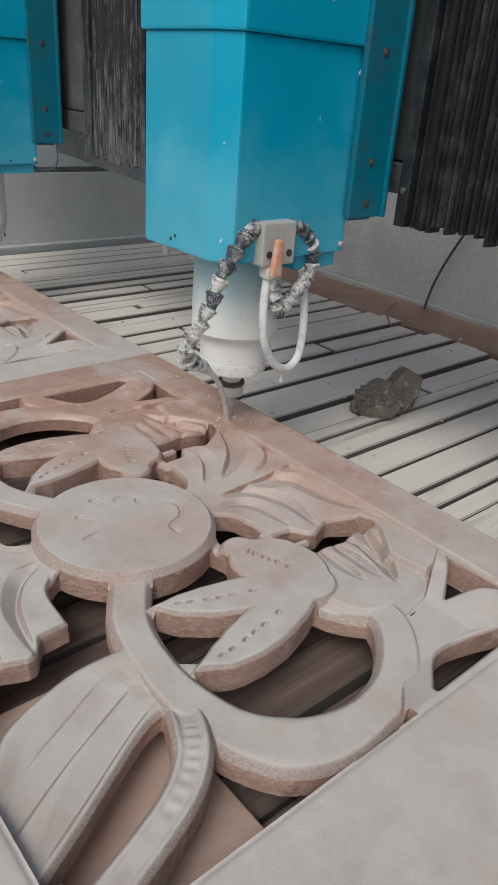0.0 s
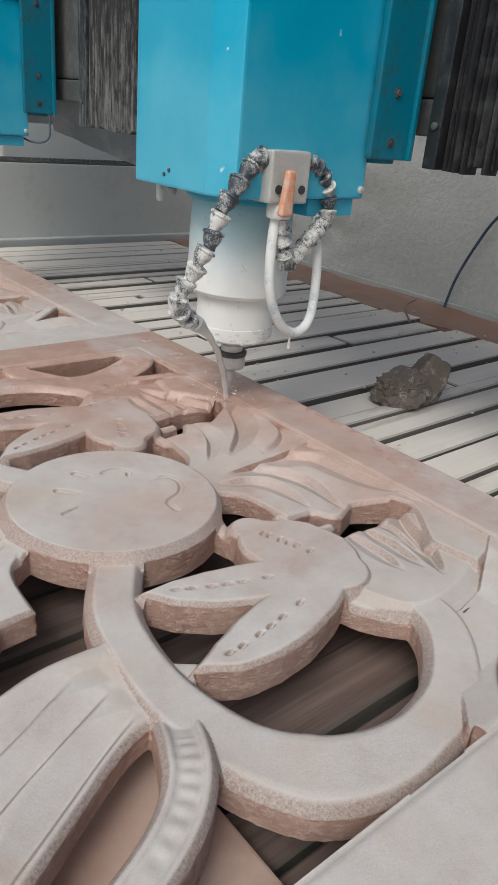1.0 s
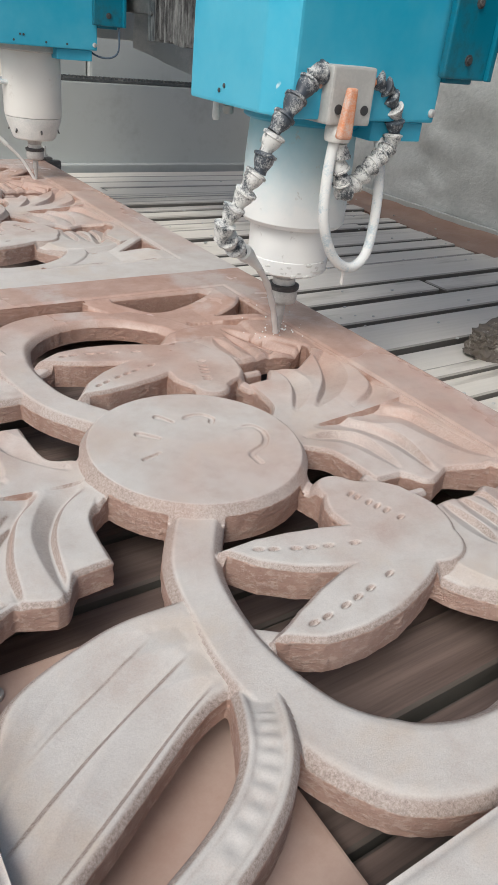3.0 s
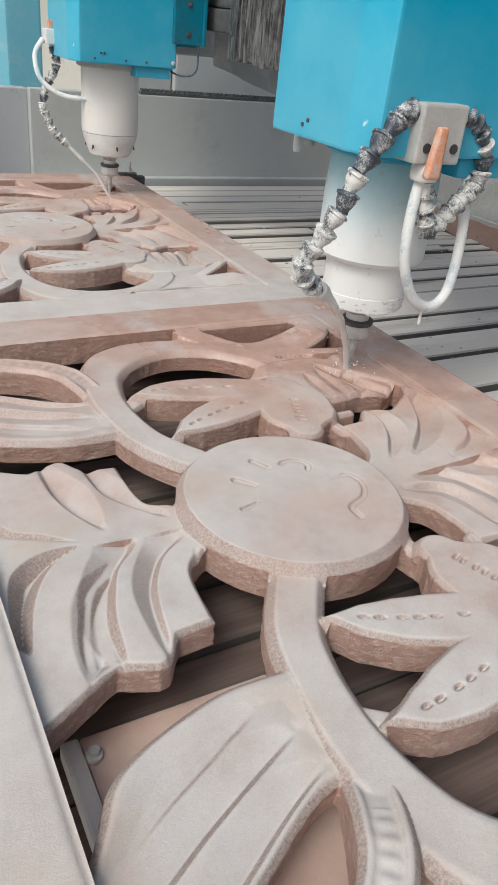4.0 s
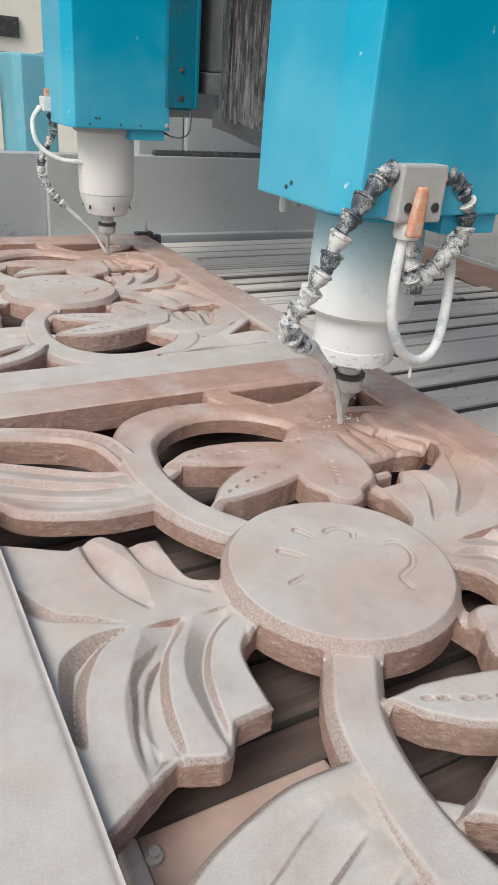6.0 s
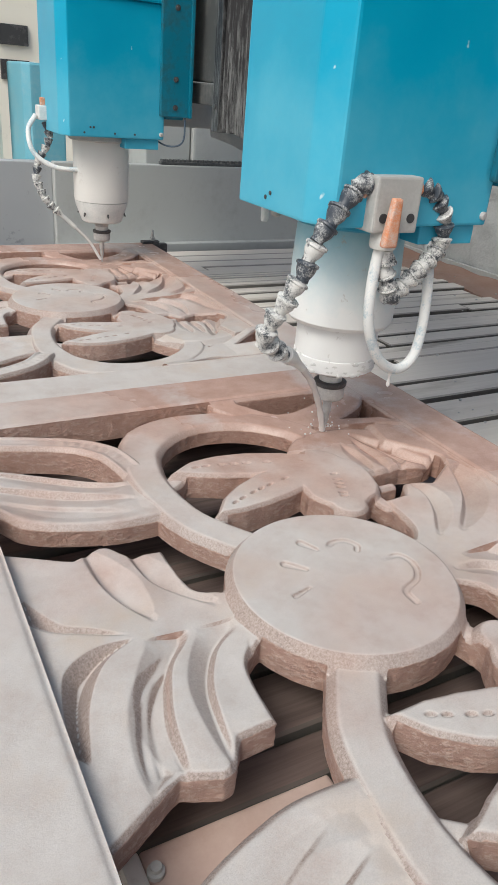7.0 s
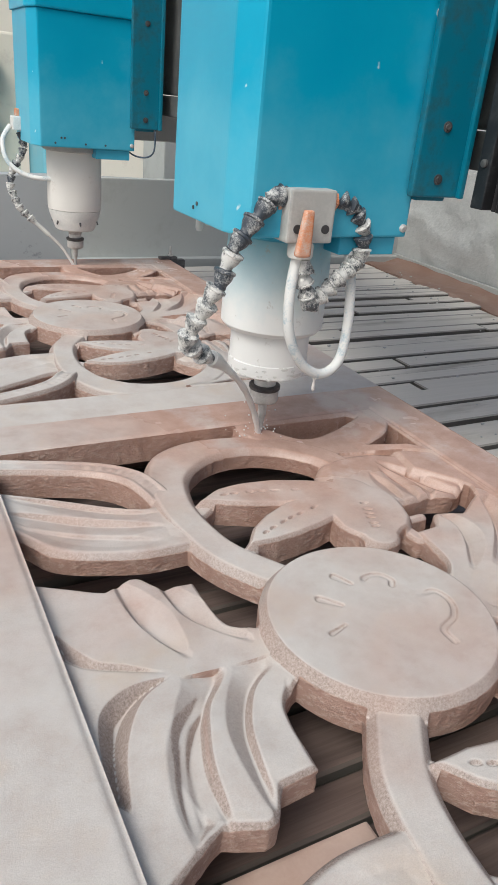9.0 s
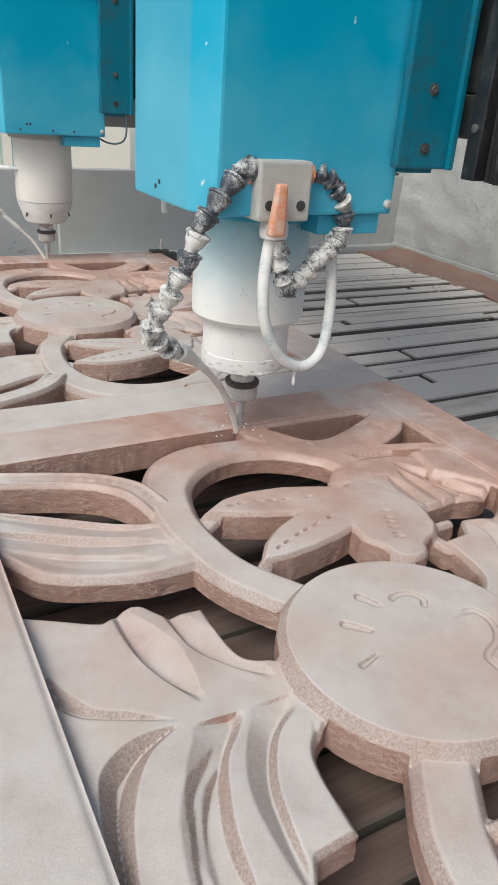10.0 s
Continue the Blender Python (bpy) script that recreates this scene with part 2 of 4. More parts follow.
DARK = dusty("dark_rubber_seal", (0.05, 0.05, 0.052), (0.22, 0.22, 0.21), (0.5, 0.8), 60, 0.5)
MUD = dusty("wet_red_mud", (0.24, 0.135, 0.095), (0.36, 0.27, 0.22), (0.48, 0.68), 8, 0.35, relief=0.4)
ROCK = dusty("muddy_grey_rock", (0.125, 0.105, 0.085), (0.34, 0.32, 0.28), (0.53, 0.62), 34, 0.7, relief=0.9)
BEAM = dusty("grimy_dark_steel", (0.07, 0.075, 0.075), (0.20, 0.20, 0.19), (0.5, 0.75), 6, 0.6)
SHEET = dusty("translucent_dust_sheet", (0.46, 0.48, 0.47), (0.62, 0.62, 0.6), (0.45, 0.6), 9, 0.35)
CABLE = dusty("blue_grey_cable", (0.045, 0.075, 0.11), (0.2, 0.22, 0.24), (0.55, 0.75), 30, 0.5)
CREAM = dusty("sunlit_plaster", (0.78, 0.74, 0.62), (0.55, 0.50, 0.42), (0.55, 0.7), 2, 0.9)
GLASS = dusty("dark_window", (0.05, 0.05, 0.05), (0.12, 0.11, 0.1), (0.5, 0.7), 5, 0.2)
BOARD = dusty("slurry_pink_board", (0.50, 0.35, 0.285), (0.60, 0.46, 0.39), (0.4, 0.65), 9, 0.45, relief=0.15)
PALE = dusty("chalky_white_board", (0.80, 0.75, 0.68), (0.62, 0.56, 0.48), (0.55, 0.75), 20, 0.7, relief=0.3)


def water_material():
    m, t, p = shader("milky_water")
    p.inputs["Base Color"].default_value = (0.78, 0.76, 0.73, 1)
    p.inputs["Roughness"].default_value = 0.12
    p.inputs["Transmission Weight"].default_value = 0.1
    p.inputs["IOR"].default_value = 1.33
    return m


WATER = water_material()


# ---- mesh tools ----
def finish(bm, name, material, smooth=0):
    me = bpy.data.meshes.new(name)
    bm.normal_update()
    bm.to_mesh(me)
    bm.free()
    for mt in material if isinstance(material, (list, tuple)) else (material,):
        me.materials.append(mt)
    if smooth:
        me.polygons.foreach_set("use_smooth", [True] * len(me.polygons))
        me.set_sharp_from_angle(angle=radians(smooth))
    return me


def part(name, bm, material, parent=None, label="", smooth=0):
    ob = new(name, finish(bm, name, material, smooth))
    if parent:
        ob.parent = parent
    return tagged(ob, label)


def thing(name, label, category, at=(0, 0, 0), group="", kind=""):
    ob = new(name)
    ob.empty_display_size = 0.05
    ob.location = at
    return tagged(ob, label, category, group, kind)


def bevel(bm, w, seg=2, angle=30):
    edges = [e for e in bm.edges if len(e.link_faces) == 2 and e.calc_face_angle(0) > radians(angle)]
    bmesh.ops.bevel(bm, geom=edges, offset=w, segments=seg, affect="EDGES", profile=0.6)


def box(lo, hi, w=0.002, seg=2, bm=None):
    b = bmesh.new()
    bmesh.ops.create_cube(b, size=1)
    lo, hi = Vector(lo), Vector(hi)
    for v in b.verts:
        v.co = Vector(((v.co[i] + 0.5) * (hi[i] - lo[i]) + lo[i] for i in range(3)))
    if w:
        bevel(b, w, seg)
    return b


def prism(plan, z0, z1, w=0.003, seg=2):
    """An upright prism over a plan polygon."""
    b = bmesh.new()
    f = b.faces.new([b.verts.new((x, y, z0)) for x, y in plan])
    top = bmesh.ops.extrude_face_region(b, geom=[f])
    bmesh.ops.translate(b, vec=(0, 0, z1 - z0), verts=[v for v in top["geom"] if isinstance(v, bmesh.types.BMVert)])
    bmesh.ops.recalc_face_normals(b, faces=b.faces)
    if w:
        bevel(b, w, seg, 15)
    return b


def lathe(profile, n=48, bm=None, m=None):
    """A turned body: profile rows of radius and height, from bottom to top."""
    b = bm or bmesh.new()
    m = m or Matrix.Identity(4)
    rings = []
    for r, z in profile:
        rings.append([b.verts.new(m @ Vector((r * math.cos(2 * math.pi * k / n), r * math.sin(2 * math.pi * k / n), z))) for k in range(n)])
    for a, c in zip(rings, rings[1:]):
        for k in range(n):
            b.faces.new((a[k], a[(k + 1) % n], c[(k + 1) % n], c[k]))
    b.faces.new(list(reversed(rings[0])))
    b.faces.new(rings[-1])
    return b


def spline(points, n):
    """Catmull-Rom through the points, n steps a span."""
    p = [Vector(q) for q in points]
    p = [2 * p[0] - p[1], *p, 2 * p[-1] - p[-2]]
    out = []
    for a, b, c, d in zip(p, p[1:], p[2:], p[3:]):
        for k in range(n):
            t = k / n
            out.append(0.5 * (2 * b + (c - a) * t + (2 * a - 5 * b + 4 * c - d) * t * t + (3 * b - a - 3 * c + d) * t**3))
    return out + [p[-2]]


def sweep(path, radii, n=14, bm=None):
    """A round tube along a path; radii: one, or one per point."""
    b = bm or bmesh.new()
    path = [Vector(q) for q in path]
    if isinstance(radii, (int, float)):
        radii = [radii] * len(path)
    side = Vector((0.31, 0.77, 0.2))
    rings = []
    for k, q in enumerate(path):
        way = (path[min(k + 1, len(path) - 1)] - path[max(k - 1, 0)]).normalized()
        side = (side - way * side.dot(way)).normalized()
        up = way.cross(side)
        rings.append([b.verts.new(q + radii[k] * (math.cos(2 * math.pi * j / n) * side + math.sin(2 * math.pi * j / n) * up)) for j in range(n)])
    for a, c in zip(rings, rings[1:]):
        for j in range(n):
            b.faces.new((a[j], a[(j + 1) % n], c[(j + 1) % n], c[j]))
    b.faces.new(list(reversed(rings[0])))
    b.faces.new(rings[-1])
    return b


def aim(origin, way):
    return Matrix.Translation(origin) @ Vector(way).to_track_quat("Z", "Y").to_matrix().to_4x4()


# ---- the carved slab ----
HX, HY = 0.400, 0.545
CELL = 0.0015
THICK = 0.042
gx = np.arange(-HX - 2 * CELL, HX + 2.5 * CELL, CELL)
gy = np.arange(-HY - 2 * CELL, HY + 2.5 * CELL, CELL)
X, Y = np.meshgrid(gx / U, gy / U, indexing="ij")
V = np.abs(Y)


def seg_dist(px, py, pts, closed=False, sided=False):
    """Distance to a polyline, and how far along it the nearest point lies."""
    best, along, turn = np.full(px.shape, 1e9), np.zeros(px.shape), np.ones(px.shape)
    pts = list(pts) + ([pts[0]] if closed else [])
    n = len(pts) - 1
    for k, ((ax, ay), (bx, by)) in enumerate(zip(pts, pts[1:])):
        dx, dy = bx - ax, by - ay
        t = np.clip(((px - ax) * dx + (py - ay) * dy) / max(dx * dx + dy * dy, 1e-9), 0, 1)
        d = np.hypot(px - ax - t * dx, py - ay - t * dy)
        near = d < best
        best, along = np.where(near, d, best), np.where(near, (k + t) / n, along)
        turn = np.where(near, np.sign(dx * (py - ay) - dy * (px - ax)), turn)
    return (best, along, turn) if sided else (best, along)


def poly(px, py, pts):
    """Signed distance to a closed outline, positive inside."""
    d, _ = seg_dist(px, py, pts, True)
    inside = np.zeros(px.shape, bool)
    for (ax, ay), (bx, by) in zip(pts, pts[1:] + pts[:1]):
        cross = (ay > py) != (by > py)
        inside ^= cross & (px < (bx - ax) * (py - ay) / (by - ay + 1e-12) + ax)
    return np.where(inside, d, -d)


def smooth2(pts, n=6, closed=False):
    pts = list(pts)
    if closed:
        k = len(pts)
        run = spline([(*p, 0) for p in pts[-2:] + pts + pts[:3]], n)
        return [(q.x, q.y) for q in run[2 * n : (2 + k) * n]]
    return [(q.x, q.y) for q in spline([(*p, 0) for p in pts], n)]


def stroke(px, py, pts, widths):
    line = smooth2(pts, 6)
    d, a = seg_dist(px, py, line)
    w = np.interp(a, np.linspace(0, 1, len(widths)), widths)
    return w - d, d / w, a


def round_edge(d, r, deep):
    """A worn, rounded shoulder r wide and deep high along an edge."""
    t = np.clip(d / r, -0.8, 1)
    return -deep * (1 - t) ** 2


VS = np.sqrt(V * V + 0.03)


def groove(pts, w, deep, px=None, slope=0.42):
    """A leaf fold: a steep step on one side of the line, a long soft rise on the other."""
    d, a, turn = seg_dist(X if px is None else px, VS, smooth2(pts, 6), sided=True)
    k = np.sin(np.pi * np.clip(a, 0.02, 0.98)) ** 0.6
    band = np.clip(1 - d / (slope * k), 0, 1)
    step = np.clip(1 - d / (0.9 * w + 0.035), 0, 1)
    return -deep * k * np.where(turn > 0, band, step * step * (3 - 2 * step))


REGIONS = ["frame"]
owner = np.zeros(X.shape, int)
solid = np.full(X.shape, -9.0)
top = np.full(X.shape, -9.0)


def lay(d, height, name):
    """Join a form to the slab: d inside distance, height its upper surface."""
    global solid, top
    for far in ((0, 1) if name not in ("frame", "medallion", "ground") else (0,)):
        if far == 0 and name == "frame":
            mine = 0
        else:
            REGIONS.append(name)
            mine = len(REGIONS) - 1
        half = (Y < 0) if far and name not in ("acanthus",) else (Y > -99)
        if far and name == "acanthus":
            break
        owner[:] = np.where(half & (d > 0) & ((solid <= 0) | (height >= top)), mine, owner)
    if name == "frame":
        top = np.where(d > -0.004, height, top)
    top = np.where(d > -0.06, np.where(solid > -0.06, height if name == "frame" else np.maximum(top, height), height), top) if name != "frame" else np.where((d > -0.06) & (solid <= -0.06), height, top)
    solid = np.maximum(solid, d)


def carve_slab():
    # left fan: a flared leaf with raised ribs
    fan = smooth2([(-1.15, 1.95), (-1.75, 1.94), (-2.18, 2.04), (-2.6, 2.20), (-2.85, 2.38), (-3.0, 2.64), (-3.25, 3.0)], 6) + [(-3.3, 3.9)] + smooth2([(-3.2, 3.92), (-2.61, 3.60), (-2.07, 3.28), (-1.81, 3.13), (-1.52, 3.0), (-1.2, 2.95)], 6)
    d = poly(X, V, fan)
    rib = 0
    for pts, deep, wide in (([(-1.62, 2.19), (-2.1, 2.42), (-2.55, 2.64), (-3.05, 2.95)], 0.05, 0.34), ([(-1.46, 2.48), (-2.03, 2.73), (-2.51, 2.97), (-3.2, 3.38)], 0.09, 0.36), ([(-1.42, 2.80), (-1.78, 2.97), (-2.26, 3.24), (-3.1, 3.74)], 0.07, 0.26)):
        rib = rib + groove(pts, 0.045, deep, None, wide)
    rim_line = poly(X, V, smooth2([(-1.3, 2.1), (-1.81, 2.04), (-2.35, 2.20), (-2.75, 2.47), (-3.2, 3.1)], 6) + [(-3.3, 3.9), (-1.2, 2.95)])
    sunk = -0.03 * np.clip(rim_line / 0.14, 0, 1)
    lay(d, -0.14 + round_edge(d, 0.10, 0.07) + 0.03 * np.clip(d / 0.5, 0, 1) + rib * np.clip((d - 0.03) / 0.08, 0, 1) + sunk, "fan_leaf")
    # beaded band beside it
    d, c, a = stroke(X, V, [(-1.18, 3.02), (-1.33, 3.36), (-1.50, 3.64), (-1.78, 3.88), (-2.25, 4.1), (-3.25, 4.45)], (0.20, 0.20, 0.19, 0.18, 0.18))
    beads = 0.014 * np.exp(-((c / 0.36) ** 2)) * (0.5 + 0.5 * np.cos(a * 84)) * (a > 0.16)
    lay(d, -0.02 - 0.13 * np.clip(1 - a / 0.3, 0, 1) ** 1.5 + round_edge(d, 0.08, 0.07) + beads - 0.024 / (1 + np.exp((c - 0.5) * 18)), "beaded_band")
    # flat web in the outer corner, pierced by a sliver and a triangle
    web = poly(X, V, smooth2([(0.55, 4.5), (1.1, 4.05), (1.5, 3.6)], 4) + [(2.3, 3.45), (2.75, 3.2), (3.3, 2.9), (3.3, 4.7), (0.55, 4.7)])
    sliver = poly(X, V, smooth2([(1.0, 4.47), (1.55, 4.12), (2.1, 4.19), (2.74, 4.42)], 5) + [(2.6, 4.5), (1.0, 4.52)])
    corner_hole = poly(X, V, smooth2([(2.42, 3.59), (2.85, 3.74), (3.1, 3.99)], 4) + [(3.08, 3.14), (2.92, 3.27)])
    d = np.minimum(web, np.minimum(-sliver, -corner_hole))
    lay(d, -0.14 + 0.135 * np.clip(np.maximum((V - 4.1) / 0.45, (X - 2.2) / 0.7), 0, 1) + round_edge(np.minimum(-sliver, -corner_hole), 0.06, 0.04), "corner_web")
    # acanthus on either side of the medallion
    for s in (1, -1):
        x = X * s
        out = [(1.05, -1.0), (1.08, 0.32)] + smooth2([(1.26, 0.43), (1.44, 0.59), (1.50, 0.88), (1.53, 1.29)], 5) + [(1.88, 1.32)] + smooth2([(1.94, 1.4), (2.04, 1.55), (2.15, 1.59)], 4) + [(2.46, 1.46)] + smooth2([(2.55, 1.5), (2.8, 1.65), (3.05, 1.79)], 4) + [(3.3, 1.9), (3.3, -1.0)]
        if s > 0:
            out[-2:-2] = [(3.0, 1.8), (3.2, 2.2)]
        d = poly(x, V, out)
        h = -0.13 + round_edge(d, 0.06, 0.05)
        bold, ribbed, broad = h, h, h
        for pts, w, deep in (
            ([(1.66, 0.02), (2.09, 0.33), (2.28, 0.69), (2.38, 1.04), (2.42, 1.46)], 0.05, 0.13),
            ([(1.30, 0.16), (1.52, 0.24), (1.70, 0.38), (1.88, 0.68), (1.98, 1.03), (2.05, 1.55)], 0.042, 0.09),
            ([(1.32, 0.42), (1.42, 0.82), (1.46, 1.2)], 0.04, 0.06),
            ([(2.16, 0.30), (2.45, 0.61), (2.62, 1.10), (2.70, 1.55)], 0.05, 0.05),
        ):
            bold = bold + groove(pts[::-1], w, deep, x, 1.9 * deep)
        for pts, w, deep in (
            ([(2.02, 0.34), (2.20, 0.70), (2.28, 1.05), (2.30, 1.55)], 0.05, 0.12),
            ([(1.36, 0.34), (1.62, 0.62), (1.80, 0.90), (1.87, 1.38)], 0.045, 0.11),
            ([(1.30, 0.44), (1.46, 0.82), (1.52, 1.2)], 0.04, 0.05),
        ):
            broad = broad + groove(pts, w, deep, x, 2.6 * deep)
        for pts, w, deep, wide in (
            ([(1.42, 0.28), (1.83, 0.34), (1.99, 0.64), (1.93, 1.2)], 0.045, 0.10, 0.24),
            ([(1.62, 0.12), (2.15, 0.22), (2.38, 0.55), (2.40, 0.9), (2.28, 1.42)], 0.05, 0.12, 0.28),
            ([(1.85, 0.04), (2.45, 0.12), (2.88, 0.34), (2.97, 0.9), (3.05, 1.6)], 0.05, 0.11, 0.30),
            ([(2.45, 0.02), (2.95, 0.06), (3.12, 0.32)], 0.05, 0.06, 0.2),
        ):
            ribbed = ribbed + groove(pts, w, deep, x, wide)
        folds = h + groove([(1.32, 0.42), (1.42, 0.82), (1.46, 1.2)][::-1], 0.04, 0.06, x, 0.12)
        for pts, w, deep in (
            ([(1.72, 0.46), (2.05, 0.90), (2.18, 1.26), (2.14, 1.6)], 0.045, 0.10),
            ([(2.05, 0.42), (2.55, 0.88), (2.83, 1.29), (3.04, 1.85)], 0.05, 0.13),
            ([(2.45, 0.22), (2.82, 0.33), (3.08, 0.55), (3.2, 0.95)], 0.05, 0.08),
        ):
            folds = folds + groove(pts[::-1], w, deep, x, 2.2 * deep)
        h = np.where(s * Y < 0, ribbed, folds) if s > 0 else np.where(Y > 0, broad, bold)
        h = h + 0.022 * np.sin(3.1 * x + 1.1 * V * V) * np.clip(d, 0, 0.3) / 0.3
        if s < 0:
            # a pale cusp by the frame between two hollows, and a hollow under the long fold
            lower = poly(x, Y, smooth2([(2.26, 0.06), (2.64, 0.07), (2.93, -0.07), (3.05, -0.33), (3.14, -0.95)], 5) + smooth2([(3.02, -1.1), (2.87, -0.55), (2.62, -0.15), (2.28, 0.05)], 5))
            upper = poly(x, Y, smooth2([(2.26, 0.08), (2.62, 0.24), (2.95, 0.43), (3.14, 0.66)], 5) + smooth2([(3.1, 1.05), (2.86, 0.52), (2.6, 0.33), (2.28, 0.09)], 5))
            under = poly(x, Y, smooth2([(2.08, -0.32), (2.28, -0.69), (2.38, -1.04), (2.44, -1.44)], 5) + smooth2([(2.68, -1.52), (2.66, -1.12), (2.54, -0.75), (2.3, -0.45)], 5))
            h = h - 0.15 * np.clip(lower / 0.13, 0, 1) - 0.12 * np.clip(upper / 0.10, 0, 1) - 0.07 * np.clip(under / 0.11, 0, 1)
        if s > 0:
            h = h + 0.10 * np.clip((x - 2.45) / 0.65, 0, 1)
        lay(d, h, "acanthus")
        if s > 0:
            ground = poly(x, V, [(2.85, 1.6), (2.98, 1.9), (2.9, 2.1), (2.5, 2.6), (2.6, 3.15), (3.05, 3.04), (3.3, 3.0), (3.3, 1.6)])
            lay(ground, -0.04 + round_edge(ground, 0.05, 0.03), "ground")
    # curled leaf with feathered lobes
    curl = smooth2([(1.0, 2.3), (1.6, 1.98), (1.95, 1.90), (2.3, 1.95), (2.64, 1.87), (2.98, 2.02), (3.17, 2.45), (3.08, 2.95), (2.72, 3.32), (2.3, 3.46), (1.7, 3.5), (1.35, 3.3), (1.0, 2.85)], 6, True)
    d = poly(X, V, curl)
    h = -0.10 + round_edge(d, 0.09, 0.07)
    h = h + groove([(2.88, 1.72), (2.64, 2.17), (2.44, 2.64), (2.18, 2.98)], 0.06, 0.12, None, 0.26)
    for pts in ([(2.30, 1.93), (2.47, 2.2), (2.34, 2.65)], [(2.08, 1.93), (2.15, 2.35), (2.08, 2.8)], [(1.84, 1.95), (1.90, 2.39), (1.84, 2.72)]):
        h = h + groove(pts, 0.04, 0.07, None, 0.18)
    band = poly(X, V, smooth2([(1.2, 2.2), (2.0, 1.85), (2.85, 1.72), (3.08, 2.02), (3.06, 2.42), (2.86, 2.82), (2.52, 3.08), (1.99, 3.22), (1.4, 3.1)], 5, True))
    h = h - 0.07 * np.clip(-band / 0.16, 0, 1)
    lay(d, h, "curled_leaf")
    # scroll that leaves the medallion and turns round the flower
    d, c, a = stroke(X, V, [(-0.5, 0.95), (-0.93, 1.62), (-1.08, 2.2), (-1.12, 2.85), (-0.98, 3.52), (-0.68, 3.98), (-0.25, 4.21), (0.27, 4.25), (0.82, 4.13), (1.29, 3.8), (1.57, 3.42), (1.62, 2.95), (1.5, 2.55)], (0.27, 0.27, 0.26, 0.28, 0.31, 0.37, 0.34, 0.28, 0.28, 0.27, 0.27, 0.25, 0.2))
    lay(d, -0.115 + round_edge(d, 0.105, 0.085) - 0.012 * np.clip((c - 0.6) / 0.2, 0, 1), "scroll")
    # flower: two long petals and a round one
    for pts, widths in (
        ([(-0.82, 2.75), (-0.40, 2.77), (0.05, 2.70), (0.6, 2.57), (1.2, 2.38)], (0.015, 0.20, 0.29, 0.33, 0.30, 0.22)),
        ([(-0.67, 1.65), (-0.30, 1.83), (0.1, 1.99), (0.6, 2.14), (1.2, 2.3)], (0.015, 0.19, 0.28, 0.32, 0.31, 0.22)),
        ([(0.97, 1.3), (1.02, 1.5), (1.12, 1.75), (1.22, 2.05), (1.2, 2.35)], (0.25, 0.45, 0.55, 0.53, 0.40)),
    ):
        d, c, a = stroke(X, V, pts, widths)
        dots = 0
        line = smooth2(pts, 6)
        for q in np.linspace(0.22, 0.72, 6):
            k, far = line[int(q * 24)], line[int(q * 24) + 1]
            ux, uy = far[0] - k[0], far[1] - k[1]
            if widths[0] > 0.1:
                ux, uy = -uy, ux
            size = math.hypot(ux, uy)
            p = ((X - k[0]) * ux + (V - k[1]) * uy) / size
            q2 = ((X - k[0]) * uy - (V - k[1]) * ux) / size
            dots = dots - 0.036 * np.exp(-(((p / 0.052) ** 2 + (q2 / 0.022) ** 2) ** 2))
        lay(d, -0.06 + round_edge(d, 0.07, 0.05) + dots, "petal")
    # webs that tie petals, ring and medallion
    for pts, w in (([(-0.95, 2.55), (-0.72, 2.72)], 0.10), ([(-0.95, 1.75), (-0.65, 1.62)], 0.09), ([(0.82, 1.2), (0.76, 0.95)], 0.12), ([(1.52, 1.2), (1.48, 1.5)], 0.1), ([(1.5, 1.6), (1.9, 1.62)], 0.07)):
        d, c, a = stroke(X, V, pts, (w, w))
        lay(d, -0.16 + round_edge(d, 0.06, 0.05), "web")
    # medallion with a sunk rim
    r = np.hypot(X, Y)
    step = np.clip((r - 1.165) / 0.07, 0, 1)
    h = -0.075 * step * step * (3 - 2 * step) + round_edge(1.25 - r, 0.04, 0.03)
    # half-cut marks: bars, an arch and a hook, sunk flat
    for pts, w in (([(-0.13, 0.68), (-0.03, 0.51)], 0.05), ([(-0.49, 0.40), (-0.33, 0.24)], 0.05), ([(-0.66, -0.10), (-0.46, -0.04)], 0.035)):
        d, a = seg_dist(X, Y, pts)
        h = h - 0.026 * np.clip((w * (1.15 - 0.45 * a) - d) / 0.022, 0, 1)
    for pts in ([(0.12, 0.50), (0.21, 0.56), (0.36, 0.54), (0.44, 0.42), (0.39, 0.33)], [(0.57, 0.08), (0.78, 0.08), (0.82, -0.13), (0.69, -0.33), (0.45, -0.45), (0.43, -0.64)]):
        d, a = seg_dist(X, Y, smooth2(pts, 6))
        h = h - 0.024 * np.clip((0.042 - d) / 0.022, 0, 1) * np.clip(8 * a, 0.2, 1)
    lay(1.25 - r, h, "medallion")
    # frame
    d = np.maximum(np.abs(X) - 3.13, V - 4.60)
    edge = np.minimum(HX / U - np.abs(X), HY / U - V)
    rim = -0.02 * np.exp(-(((d - 0.02) / 0.035) ** 2))
    lay(np.minimum(d, edge), 0.0 + rim + round_edge(HX / U - np.abs(X), 0.04, 0.02), "frame")


carve_slab()


